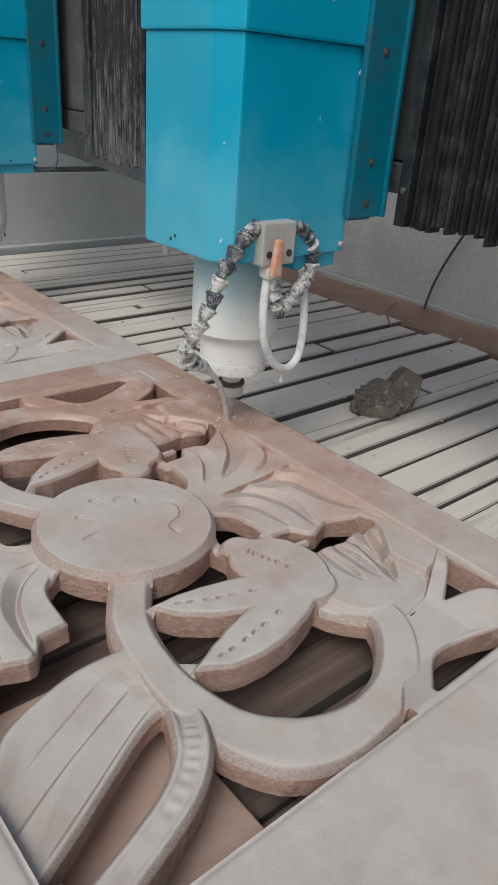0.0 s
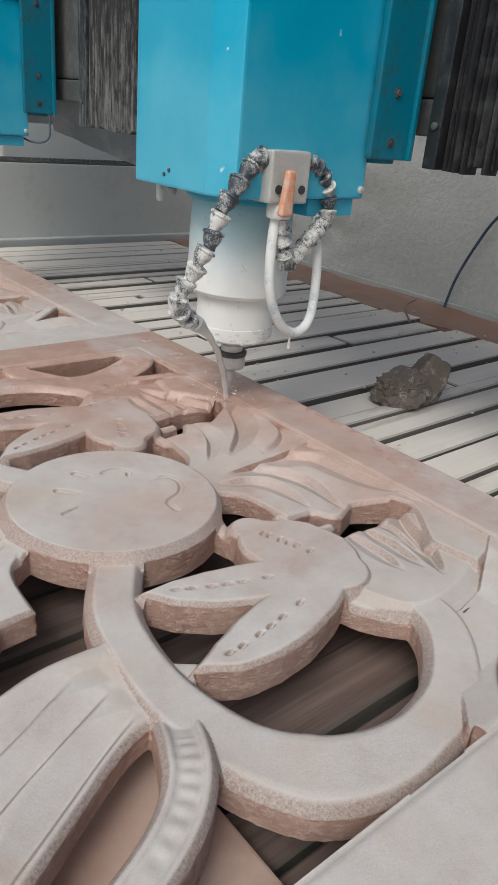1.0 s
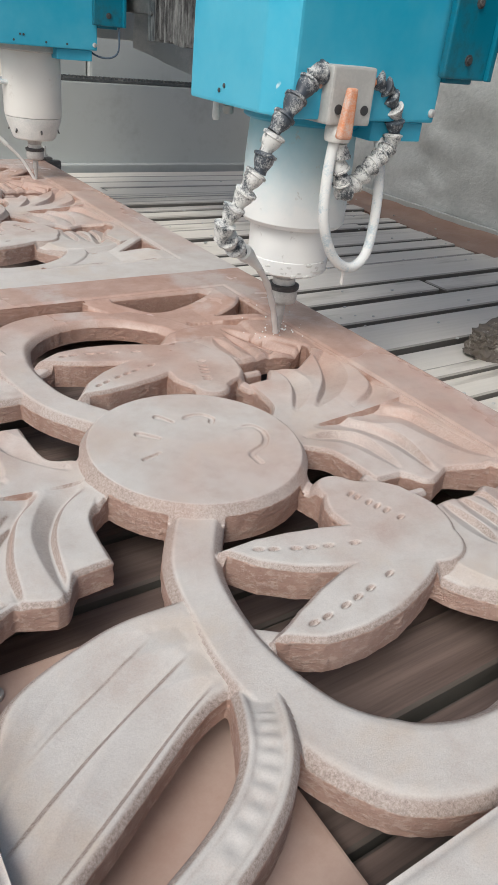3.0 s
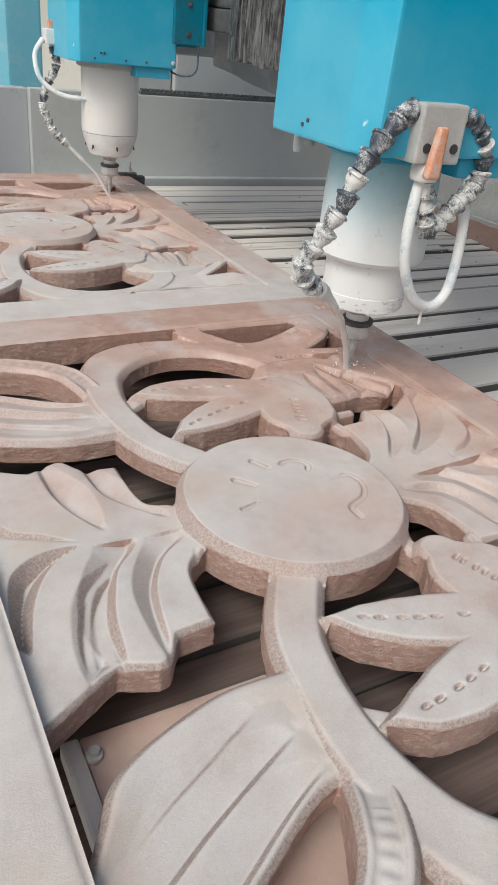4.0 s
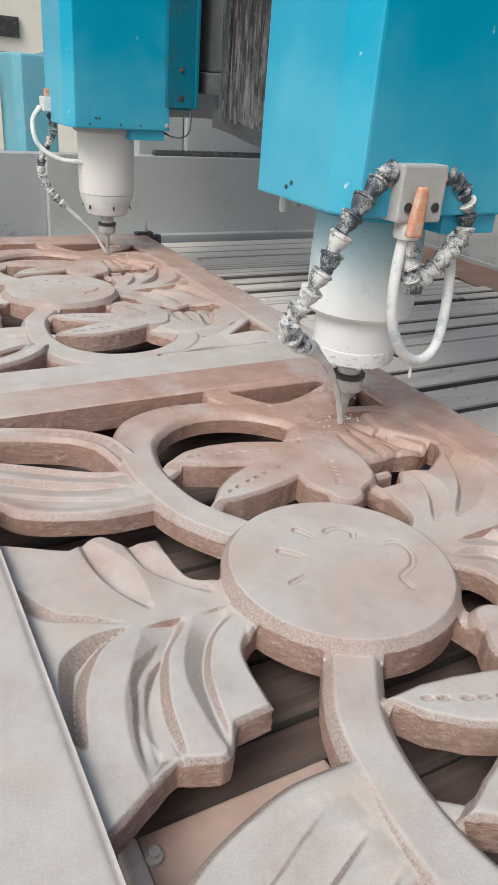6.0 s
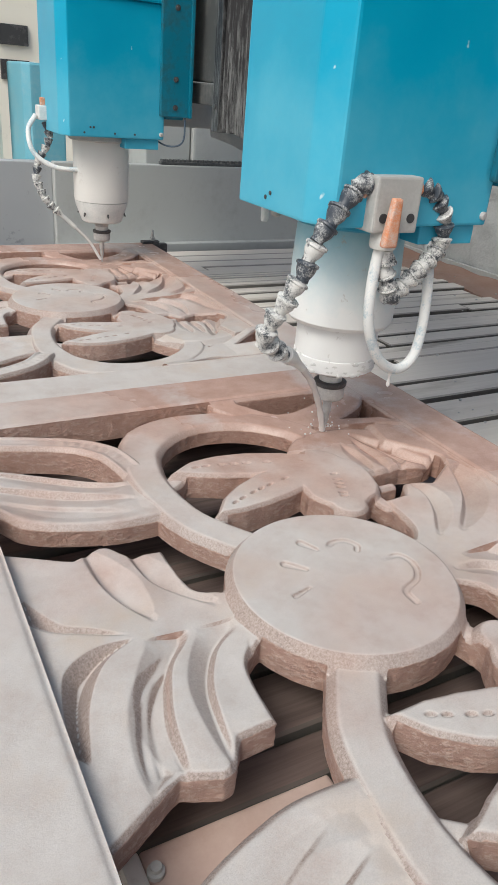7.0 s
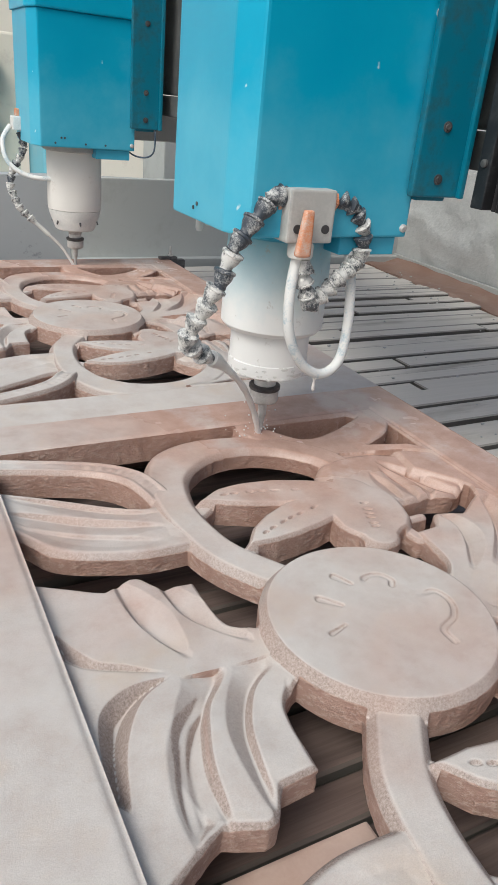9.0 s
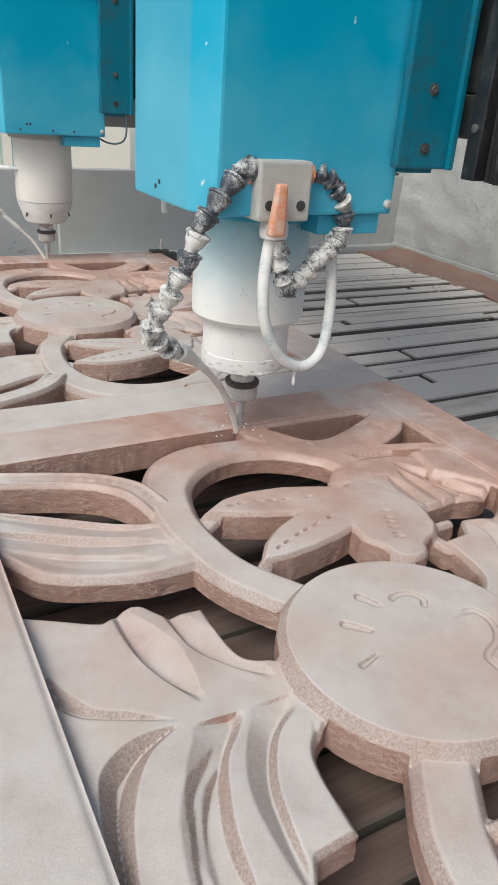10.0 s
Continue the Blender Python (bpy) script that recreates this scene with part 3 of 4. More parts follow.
def slab_mesh():
    """Marching squares over the slab's plan: upper skin, underside and cut walls with tool chatter."""
    f, hgt = solid, np.clip(top, -0.33, 0.02) * U
    verts, faces, index = [], [], {}
    nx, ny = f.shape

    def corner(i, j):
        k = (i, j)
        if k not in index:
            index[k] = len(verts)
            verts.append((gx[i], gy[j], hgt[i, j]))
        return index[k]

    def cut(i, j, p, q):
        k = (i, j, p, q) if (i, j) < (p, q) else (p, q, i, j)
        if k not in index:
            t = f[i, j] / (f[i, j] - f[p, q])
            h = hgt[i, j] + t * (hgt[p, q] - hgt[i, j])
            index[k] = len(verts)
            verts.append((gx[i] + t * (gx[p] - gx[i]), gy[j] + t * (gy[q] - gy[j]), h))
        return index[k]

    walls, belongs = [], []
    inside = f > 0
    for i in range(nx - 1):
        for j in range(ny - 1):
            ring = ((i, j), (i + 1, j), (i + 1, j + 1), (i, j + 1))
            s = [inside[c] for c in ring]
            if not any(s):
                continue
            if all(s):
                faces.append([corner(*c) for c in ring])
                belongs.append(owner[i, j])
                continue
            out, marks = [], []
            for k in range(4):
                a, b = ring[k], ring[(k + 1) % 4]
                if s[k]:
                    out.append(corner(*a))
                if s[k] != s[(k + 1) % 4]:
                    v = cut(*a, *b)
                    out.append(v)
                    marks.append((v, s[k]))
            faces.append(out)
            mine = owner[next(c for c, q in zip(ring, s) if q)]
            belongs.append(mine)
            for k, (v, leaving) in enumerate(marks):
                if leaving:
                    walls.append((v, marks[(k + 1) % len(marks)][0], mine))
    down = {}

    def wall_vert(v, level):
        k = (v, level)
        if k not in down:
            x, y, z = verts[v]
            t = (0.06, 0.3, 0.6, 0.85, 1.0)[level]
            n = noise.noise_vector((x * 120, y * 120, level * 2.3)) * (0.0021 if 0 < level < 4 else 0.0006)
            down[k] = len(verts)
            verts.append((x + n.x, y + n.y, z + t * (-THICK - z)))
        return down[k]

    for a, b, mine in walls:
        rows = [(a, b)] + [(wall_vert(a, k), wall_vert(b, k)) for k in range(5)]
        for (p, q), (r, s) in zip(rows, rows[1:]):
            faces.append([p, r, s, q])
            belongs.append(mine)
    # stray scraps go to the form that they touch
    for _ in range(3):
        touch = {}
        for n, fc in enumerate(faces):
            for v in fc:
                touch.setdefault(v, []).append(n)
        seen, groups = [False] * len(faces), {}
        for n in range(len(faces)):
            if seen[n]:
                continue
            seen[n], heap, group = True, [n], []
            while heap:
                m = heap.pop()
                group.append(m)
                for v in faces[m]:
                    for q in touch[v]:
                        if not seen[q] and belongs[q] == belongs[n]:
                            seen[q] = True
                            heap.append(q)
            groups.setdefault(belongs[n], []).append(group)
        moved = 0
        for k, some in groups.items():
            some.sort(key=len)
            for group in some[:-1] if len(some[-1]) > 400 else some:
                other = [belongs[q] for m in group for v in faces[m] for q in touch[v] if belongs[q] != k]
                if other:
                    to = max(set(other), key=other.count)
                    moved += 1
                    for m in group:
                        belongs[m] = to
        if not moved:
            break
    parts = []
    for k, name in enumerate(REGIONS):
        own = [fc for fc, o in zip(faces, belongs) if o == k]
        if len(own) < 12:
            continue
        order = {v: n for n, v in enumerate(dict.fromkeys(v for fc in own for v in fc))}
        me = bpy.data.meshes.new(name)
        me.from_pydata([verts[v] for v in order], [], [[order[v] for v in fc] for fc in own])
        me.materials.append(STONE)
        me.polygons.foreach_set("use_smooth", [True] * len(me.polygons))
        me.set_sharp_from_angle(angle=radians(64))
        parts.append((name, me))
    return parts


PITCH = 2 * HY
panel = thing("carved_panel", "pierced red sandstone panel of scrolls and leaves, half carved, wet", "stone panel", group="carved panels")
for name, me in slab_mesh():
    new(name, me).parent = panel
copy_thing(panel, pose(0, PITCH, 0))
apron = part("stone_slab", box((-HX, -HY - 0.9, -THICK), (HX, -HY, 0), 0), STONE)
tagged(apron, "plain dusty sandstone slab, not yet carved", "stone slab")

# ---- bed, trough and walls ----
BED = -0.105
bed = thing("slat_bed", "slatted machine bed of slurry-coated grey planks", "slatted bed", (0, 0, BED))
for k, x in enumerate((-1.0, -0.3, 0.45, 1.2)):
    part("bearer", box((x - 0.05, -1.8, -0.14), (x + 0.05, 2.02, -0.034), 0.003), BEAM, bed)
random.seed(4)
y = -1.7
PLANKS = []
while y < 1.96:
    w = random.choice((0.024, 0.034, 0.045, 0.06, 0.075))
    w = min(w, 2.02 - y)
    z = random.uniform(-0.008, 0.004)
    x0, x1 = -1.25 + random.uniform(0, 0.05), 1.40 + random.uniform(-0.02, 0.02)
    pieces = [(x0, x1)]
    if random.random() < 0.45:
        cutx = random.uniform(0.3, 1.25)
        pieces = [(x0, cutx - 0.006), (cutx + 0.006, x1)]
    for a, c in pieces:
        b = box((a, y, -0.034), (c, y + w, z + random.uniform(-0.003, 0.003)), 0.003, 1)
        tilt = random.uniform(-0.004, 0.004)
        for v in b.verts:
            v.co.y += tilt * (v.co.x - a)
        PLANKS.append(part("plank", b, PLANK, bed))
    y += w + random.choice((0.002, 0.003, 0.003, 0.004, 0.007))

floor = tagged(part("floor", box((-6, -6, -1.02), (6, 6, -0.9), 0), CONCRETE), kind="structure")
tray = tagged(part("ground", box((-1.5, -1.9, -0.40), (1.60, 2.09, -0.26), 0), MUD), kind="structure")
ledge = bmesh.new()
ROWS = 90
strip = []
for k in range(ROWS):
    yy = -1.9 + 3.96 * k / (ROWS - 1)
    row = []
    for j, (xx, zz) in enumerate(((1.405, -0.135), (1.415, -0.112), (1.47, -0.104), (1.53, -0.108), (1.60, -0.095))):
        n = noise.noise((xx * 9, yy * 9, 2.0)) * 0.012
        row.append(ledge.verts.new((xx + (0.01 * noise.noise((yy * 14, 1, j)) if j < 2 else 0), yy, zz + n * (j > 0))))
    row.append(ledge.verts.new((1.60, yy, -0.27)))
    row.append(ledge.verts.new((1.405, yy, -0.27)))
    strip.append(row)
for a, c in zip(strip, strip[1:]):
    for j in range(7):
        ledge.faces.new((a[j], c[j], c[(j + 1) % 7], a[(j + 1) % 7]))
bmesh.ops.recalc_face_normals(ledge, faces=ledge.faces)
tagged(part("trim", ledge, MUD, smooth=50), "ledge of wet red mud along the trough wall", kind="structure")

wall_e = bmesh.new()
NY, NZ = 150, 34
grid = []
for a in range(NY):
    col = []
    for c in range(NZ):
        yy, zz = -1.95 + 4.06 * a / (NY - 1), -0.28 + 0.72 * c / (NZ - 1)
        rough = min(1, max(0.06, (yy - 0.6) / 0.7))
        n = noise.fractal((yy * 7, zz * 7, 0.3), 0.6, 2.0, 5) * 0.016 * rough
        col.append(wall_e.verts.new((1.62 - n, yy, zz)))
    grid.append(col)
for a in range(NY - 1):
    for c in range(NZ - 1):
        wall_e.faces.new((grid[a][c], grid[a][c + 1], grid[a + 1][c + 1], grid[a + 1][c]))
back = [wall_e.verts.new(q) for q in ((1.68, -1.95, -0.28), (1.68, -1.95, 0.44), (1.68, 2.11, 0.44), (1.68, 2.11, -0.28))]
wall_e.faces.new(back)
wall_e.faces.new([grid[a][NZ - 1] for a in range(NY)] + [back[2], back[1]])
bmesh.ops.recalc_face_normals(wall_e, faces=wall_e.faces)
tagged(part("wall_east", wall_e, CRUST, smooth=60), "trough side wall of grey metal crusted with cracked lime", kind="structure")
tagged(part("baseboard", box((1.598, -1.9, -0.11), (1.612, 2.05, -0.082), 0.002), GREY), "thin grey lip along the wall foot", kind="structure")
tagged(part("wall_north", box((0.22, 2.06, -0.30), (1.62, 2.10, 0.178), 0.004), GREY), "plain pale grey steel trough wall", kind="structure")
tagged(part("trim", box((0.22, 2.02, -0.118), (1.60, 2.06, -0.088), 0.003), GREY), kind="structure")
tagged(part("wall_north", box((-1.6, 2.09, -0.30), (0.22, 2.15, 0.174), 0.004), CONCRETE), "stained bare concrete trough wall", kind="structure")
tagged(part("wall_west", box((-1.66, -1.95, -0.3), (-1.6, 2.15, -0.14), 0.004), CONCRETE), kind="structure")
tagged(part("wall_south", box((-1.6, -1.99, -0.3), (1.62, -1.93, -0.14), 0.004), CONCRETE), kind="structure")

# ---- background beyond the trough ----
tagged(part("backdrop", box((-6, 6.0, -1), (6.5, 6.1, 4.5), 0), CREAM), "pale sunlit plaster building far behind", kind="structure")
for x, z in ((0.80, 0.60), (0.80, 0.36), (1.9, 0.6), (-0.6, 0.6)):
    part("window", box((x, 5.97, z), (x + 0.22, 6.0, z + 0.14), 0.004), GLASS, bpy.data.objects["backdrop"])
part("pipe", sweep([(1.12, 5.9, 0.50), (1.35, 5.9, 0.56)], 0.012), GREY, bpy.data.objects["backdrop"])
cab = thing("machine_cabinet", "pale blue steel machine cabinet with chamfered top", "cabinet", (0.245, 2.4, -0.2))
part("body", prism([(-0.045, 0), (-0.02, -0.03), (0.10, -0.03), (0.10, 0.25), (-0.045, 0.25)], 0, 0.667, 0.008), dusty("pale_blue_paint", (0.16, 0.44, 0.54), (0.35, 0.5, 0.54), (0.5, 0.8), 8, 0.5), cab)
part("foot", box((-0.06, -0.05, -0.7), (0.18, 0.27, 0.0), 0.005), GREY, cab)
far_box = thing("control_cabinet", "cream cabinet with dark fittings beyond the trough", "cabinet", (-0.12, 2.6, -0.9))
part("body", box((-0.2, 0, 0), (0.28, 0.3, 1.5), 0.01), CREAM, far_box)
part("fitting", box((0.1, -0.05, 1.3), (0.2, 0, 1.42), 0.006), DARK, far_box)
part("fitting", box((0.12, -0.04, 1.15), (0.19, 0, 1.24), 0.006), GLASS, far_box)
leg = thing("gantry_column", "pale grey steel end column of the gantry", "column", (0.78, 2.2, -0.9))
part("body", box((0, 0, 0), (0.7, 0.3, 2.4), 0.01), GREY, leg)
part("side_plate", box((-0.18, 0.02, 0.9), (-0.004, 0.25, 1.27), 0.006), GREY, leg)
# dark strip added for the shaded gap above the far wall
rail = thing("rack_rail", "dark toothed strip standing in for the shaded gap above the trough wall", "rail", (0.6, 2.065, 0.179))
part("body", box((0, 0, 0), (1.0, 0.03, 0.010), 0.002), BEAM, rail)
for k in range(60):
    part("tooth", box((0.006 + k * 0.0165, 0.002, 0.010), (0.014 + k * 0.0165, 0.028, 0.017), 0), BEAM, rail)

# ---- loose things on the bed ----
lump = bmesh.new()


def boulder(at, size, planes, rough, turn):
    """A broken lump: a ball cut by flat planes, its faces pitted."""
    new_verts = bmesh.ops.create_icosphere(lump, subdivisions=5, radius=1)["verts"]
    spin = Matrix.Rotation(radians(turn), 3, "Y")
    for v in new_verts:
        d = v.co.normalized()
        r = 1.2
        for n, k in planes:
            c = d.dot(Vector(n).normalized())
            if c > 0.1:
                r = min(r, k / c)
        r += rough * noise.fractal(d * 4.0, 0.8, 2.0, 6)
        q = spin @ Vector((d.x * r * size[0], d.y * r * size[1], d.z * r * size[2]))
        v.co = Vector((at[0] + q.x, at[1] + q.y, max(0.0, at[2] + q.z)))


boulder((0.034, 0.008, 0.044), (0.052, 0.050, 0.072), (((-0.3, -1, 0.25), 0.62), ((1, -0.25, 0.15), 0.72), ((-1, 0.1, 0.5), 0.8), ((0.2, 0.1, 1), 0.85), ((0.1, 1, 0.2), 0.8), ((0.7, -0.8, -0.3), 0.8)), 0.05, 14)
boulder((-0.042, -0.010, 0.028), (0.064, 0.052, 0.046), (((-1, -0.4, 0.3), 0.8), ((0, -1, 0.35), 0.75), ((-0.3, -0.2, 1), 0.78), ((0.5, -0.7, 0.6), 0.85), ((-0.6, 0.8, 0.2), 0.8)), 0.16, -6)
rock = part("rock", lump, ROCK, smooth=35)
tagged(rock, "muddy brown-grey broken rock with pale chips on the planks", "rock")
for v in rock.data.vertices:
    v.co *= 0.86
rock.matrix_world = pose(0.825, 0.205, BED + 0.001, 0, 0, -32)
board = thing("offcut_board", "pink slurry-coated offcut board with chalky end and bolt", "board", (-0.293, -0.143, BED + 0.004))
part("body", box((0.016, -0.30, 0), (0.19, 0.0, 0.016), 0.003), BOARD, board)
part("end_piece", box((0, -0.30, 0), (0.0155, 0.0, 0.018), 0.003), PALE, board)
part("bolt", lathe([(0.007, 0.017), (0.007, 0.021), (0.0045, 0.022), (0.0045, 0.026)], 12, None, Matrix.Translation((0.022, -0.022, 0))), BLOCK, board)
for x, y in (((-0.36, 0.46), (0.36, 0.46), (-0.36, -0.62), (0.36, -0.62), (0.36, 1.48), (-0.36, 1.48), (-0.36, -0.1), (0.36, -0.1))):
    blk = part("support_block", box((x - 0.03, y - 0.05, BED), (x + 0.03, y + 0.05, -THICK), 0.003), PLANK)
    tagged(blk, "grey timber block under the stone panel", "block", "blocks under the panels")
cable = part("cable", sweep(spline([(1.565, 0.675, -0.09), (1.582, 0.665, 0.0), (1.588, 0.622, 0.11), (1.59, 0.57, 0.2), (1.59, 0.48, 0.28)], 8), 0.0045, 10), CABLE, smooth=60)
tagged(cable, "thin blue-grey cable hanging against the trough wall", "cable")
twig = part("wire", sweep(spline([(1.33, 0.62, BED + 0.006), (1.40, 0.70, BED + 0.025), (1.5, 0.74, BED + 0.03)], 6), 0.003, 8), MUD, smooth=60)
tagged(twig, "bent muddy wire lying on the ledge", "wire")
random.seed(9)
chips = bmesh.new()
for k in range(170):
    x, y = random.choice((random.uniform(0.42, 1.4), random.uniform(1.2, 1.5))), random.uniform(-0.3, 1.8)
    r = random.uniform(0.001, 0.004)
    g = bmesh.ops.create_icosphere(chips, subdivisions=1, radius=r)
    for v in g["verts"]:
        v.co = Vector((v.co.x * random.uniform(0.8, 2.0) + x, v.co.y * random.uniform(0.8, 1.4) + y, v.co.z * 0.7 + BED + 0.004))
tagged(part("stone_chips", chips, BLOCK), "scattered pale stone chips on the planks", "chips", kind="stuff")
clamp = thing("clamp", "small dark steel clamp on the far corner of the panel", "clamp", (0.402, PITCH + HY - 0.012, 0.0))
part("foot", box((-0.035, -0.01, 0.0), (0.02, 0.01, 0.008), 0.002), DARK, clamp)
part("stud", lathe([(0.004, 0.008), (0.004, 0.035), (0.003, 0.038)], 12), STEEL, clamp)
part("nut", lathe([(0.008, 0.009), (0.008, 0.016)], 6), STEEL, clamp)
part("plate", box((0.0, -0.012, -0.03), (0.045, 0.012, -0.0005), 0.003), DARK, clamp)


# ---- machine heads ----
def segmented(path, head, n, r, pale_from, name="hose"):
    """Articulated coolant hose: knuckle after knuckle along a path."""
    line = spline(path, 12)
    total = sum((b - a).length for a, b in zip(line, line[1:]))
    step, need, at = total / n, 0.0, 0.0
    spots = []
    for a, b in zip(line, line[1:]):
        d = (b - a).length
        while at + d >= need and len(spots) < n:
            spots.append((a.lerp(b, (need - at) / d), (b - a).normalized()))
            need += step
        at += d
    hose = new(name)
    hose.parent = head
    hose.empty_display_size = 0.02
    tagged(hose, "segmented black coolant hose caked with white slurry")
    for k, (q, w) in enumerate(spots):
        s = step
        prof = [(r * 0.60, -s * 0.05), (r * 0.95, 0.0), (r * 1.10, s * 0.04), (r * 1.10, s * 0.16), (r * 0.96, s * 0.20), (r * 0.93, s * 0.42), (r * 0.78, s * 0.62), (r * 0.62, s * 0.80), (r * 0.62, s * 1.02)]
        wob = Vector((random.uniform(-1, 1), random.uniform(-1, 1), random.uniform(-1, 1))) * 0.16
        part("knuckle", lathe(prof, 20, None, aim(q, w + wob)), HOSE_PALE if k >= pale_from + 3 or (k >= pale_from - 1 and k % 2) else HOSE, hose, smooth=50)
    return hose


def column(head, near):
    cone = [(0.050, 0.097), (0.0575, 0.101), (0.0588, 0.112), (0.0586, 0.1195), (0.0576, 0.1205), (0.0576, 0.165)] if near else [(0.048, 0.097), (0.052, 0.100), (0.067, 0.140), (0.069, 0.150)]
    body = [(0.058, 0.1662), (0.0690, 0.1666), (0.0738, 0.1725), (0.0738, 0.25), (0.0715, 0.297)] if near else [(0.069, 0.151), (0.0705, 0.16), (0.0705, 0.285), (0.0705, 0.297)]
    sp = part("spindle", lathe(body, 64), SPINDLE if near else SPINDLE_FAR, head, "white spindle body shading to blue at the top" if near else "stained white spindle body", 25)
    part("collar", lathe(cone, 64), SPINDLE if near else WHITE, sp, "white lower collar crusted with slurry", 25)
    for k in range(0 if near else 6):
        a = k * math.pi / 3 + 0.5
        part("slot", lathe([(0.0032, -0.001), (0.0032, 0.002)], 12, None, Matrix.Translation((0.0595 * math.cos(a), 0.0595 * math.sin(a), 0.122)) @ pose(0, 0, 0, 0, 66, math.degrees(a)) @ Matrix.Diagonal((3.0, 0.7, 1, 1))), DARK, sp)
    part("flange", lathe([(0.077, 0.297), (0.081, 0.300), (0.081, 0.322), (0.076, 0.325)], 56), BLUE if near else BLOCK, head, "", 40)
    if near:
        crust = bmesh.new()
        random.seed(33)
        for k in range(130):
            a, z = random.uniform(0, 6.28), 0.1015 + 0.019 * random.random() ** 1.4
            g = bmesh.ops.create_icosphere(crust, subdivisions=1, radius=random.uniform(0.0012, 0.0034))
            flatten = Matrix.Translation((0.0578 * math.cos(a), 0.0578 * math.sin(a), z)) @ Matrix.Rotation(a, 4, "Z") @ Matrix.Diagonal((0.45, random.uniform(0.9, 2.4), random.uniform(0.7, 1.1), 1))
            bmesh.ops.transform(crust, matrix=flatten, verts=g["verts"])
        tagged(part("crust", crust, WHITE, sp, "lumpy dried slurry round the collar foot", 60), kind="stuff")
    chuck = part("chuck", lathe([(0.0165, 0.084), (0.0175, 0.086), (0.0175, 0.097)], 32), STEEL, head, "steel collet chuck with dark seal", 40)
    part("ring", lathe([(0.0160, 0.074), (0.0168, 0.075), (0.0168, 0.0835)], 32), WHITE, chuck, "pale ring", 40)
    part("seal", lathe([(0.0225, 0.067), (0.0238, 0.069), (0.0238, 0.0735), (0.021, 0.0745)], 32), DARK, chuck, "", 40)
    part("nut", lathe([(0.0150, 0.045), (0.0205, 0.0475), (0.0222, 0.051), (0.0222, 0.0665)], 32), STEEL, chuck, "", 40)
    part("shank", lathe([(0.0058, 0.022), (0.0066, 0.026), (0.0066, 0.0455)], 20), STEEL, chuck)
    part("cutter", lathe([(0.0012, -0.012), (0.0042, 0.008), (0.0056, 0.022)], 20), STEEL, chuck)


PLAN = [(-0.127, 0.085), (-0.127, -0.078), (-0.111, -0.118), (0.129, -0.108), (0.129, 0.085)]


def shell(head, near):
    cover = part("cover", prism(PLAN, 0.312, 0.604, 0.0035), BLUE, head, "glossy sky-blue sheet-metal head cover")
    part("upper_cover", prism([(-0.132, 0.092), (-0.132, -0.080), (-0.115, -0.1235), (0.150, -0.114), (0.150, 0.092)], 0.604, 1.25, 0.004), BLUE, head, "overlapping upper sky-blue cover")
    part("skirt", box((0.03, -0.101, 0.288), (0.118, 0.07, 0.3115), 0.002), BLUE, head)
    for x, y, z in ((0.121, -0.1085, 0.324), (0.121, -0.1085, 0.57)):
        part("screw", lathe([(0.0052, 0), (0.0052, 0.003), (0.003, 0.0045)], 14, None, aim((x, y, z), (0, -1, 0))), STEEL, cover)
    for k in range(2 if near else 5):
        x = (-0.06, -0.052, 0.0, 0.05, -0.075)[k]
        if near:
            m = aim((-0.1272, 0.012 - 0.011 * k, 0.327 + 0.006 * k), (-1, 0, 0))
        else:
            m = aim((x, -0.1155, 0.322 + (0.012 if k in (1, 0) else 0)), (0, -1, 0))
        part("hole", lathe([(0.0026, 0), (0.0026, 0.0012)], 10, None, m), DARK, cover)
    bracket = part("mounting_plate", box((0.112, -0.126, 0.366), (0.190, -0.1145, 1.25), 0.003), FLANGE, head, "grimy teal mounting plate with bolt holes, shadow in its colour")
    part("rib", box((0.184, -0.134, 0.366), (0.192, -0.1262, 1.25), 0.002), FLANGE, bracket)
    part("slide", box((0.1295, -0.1143, 0.36), (0.178, 0.10, 1.25), 0.003), FLANGE, bracket)
    for z in (0.388, 0.45, 0.60, 0.76):
        part("bolt", lathe([(0.0065, -0.001), (0.0065, 0.001), (0.004, 0.0012), (0.0036, 0.003)], 16, None, aim((0.15, -0.1262, z), (0, -1, 0))), DARK, bracket)
    return cover


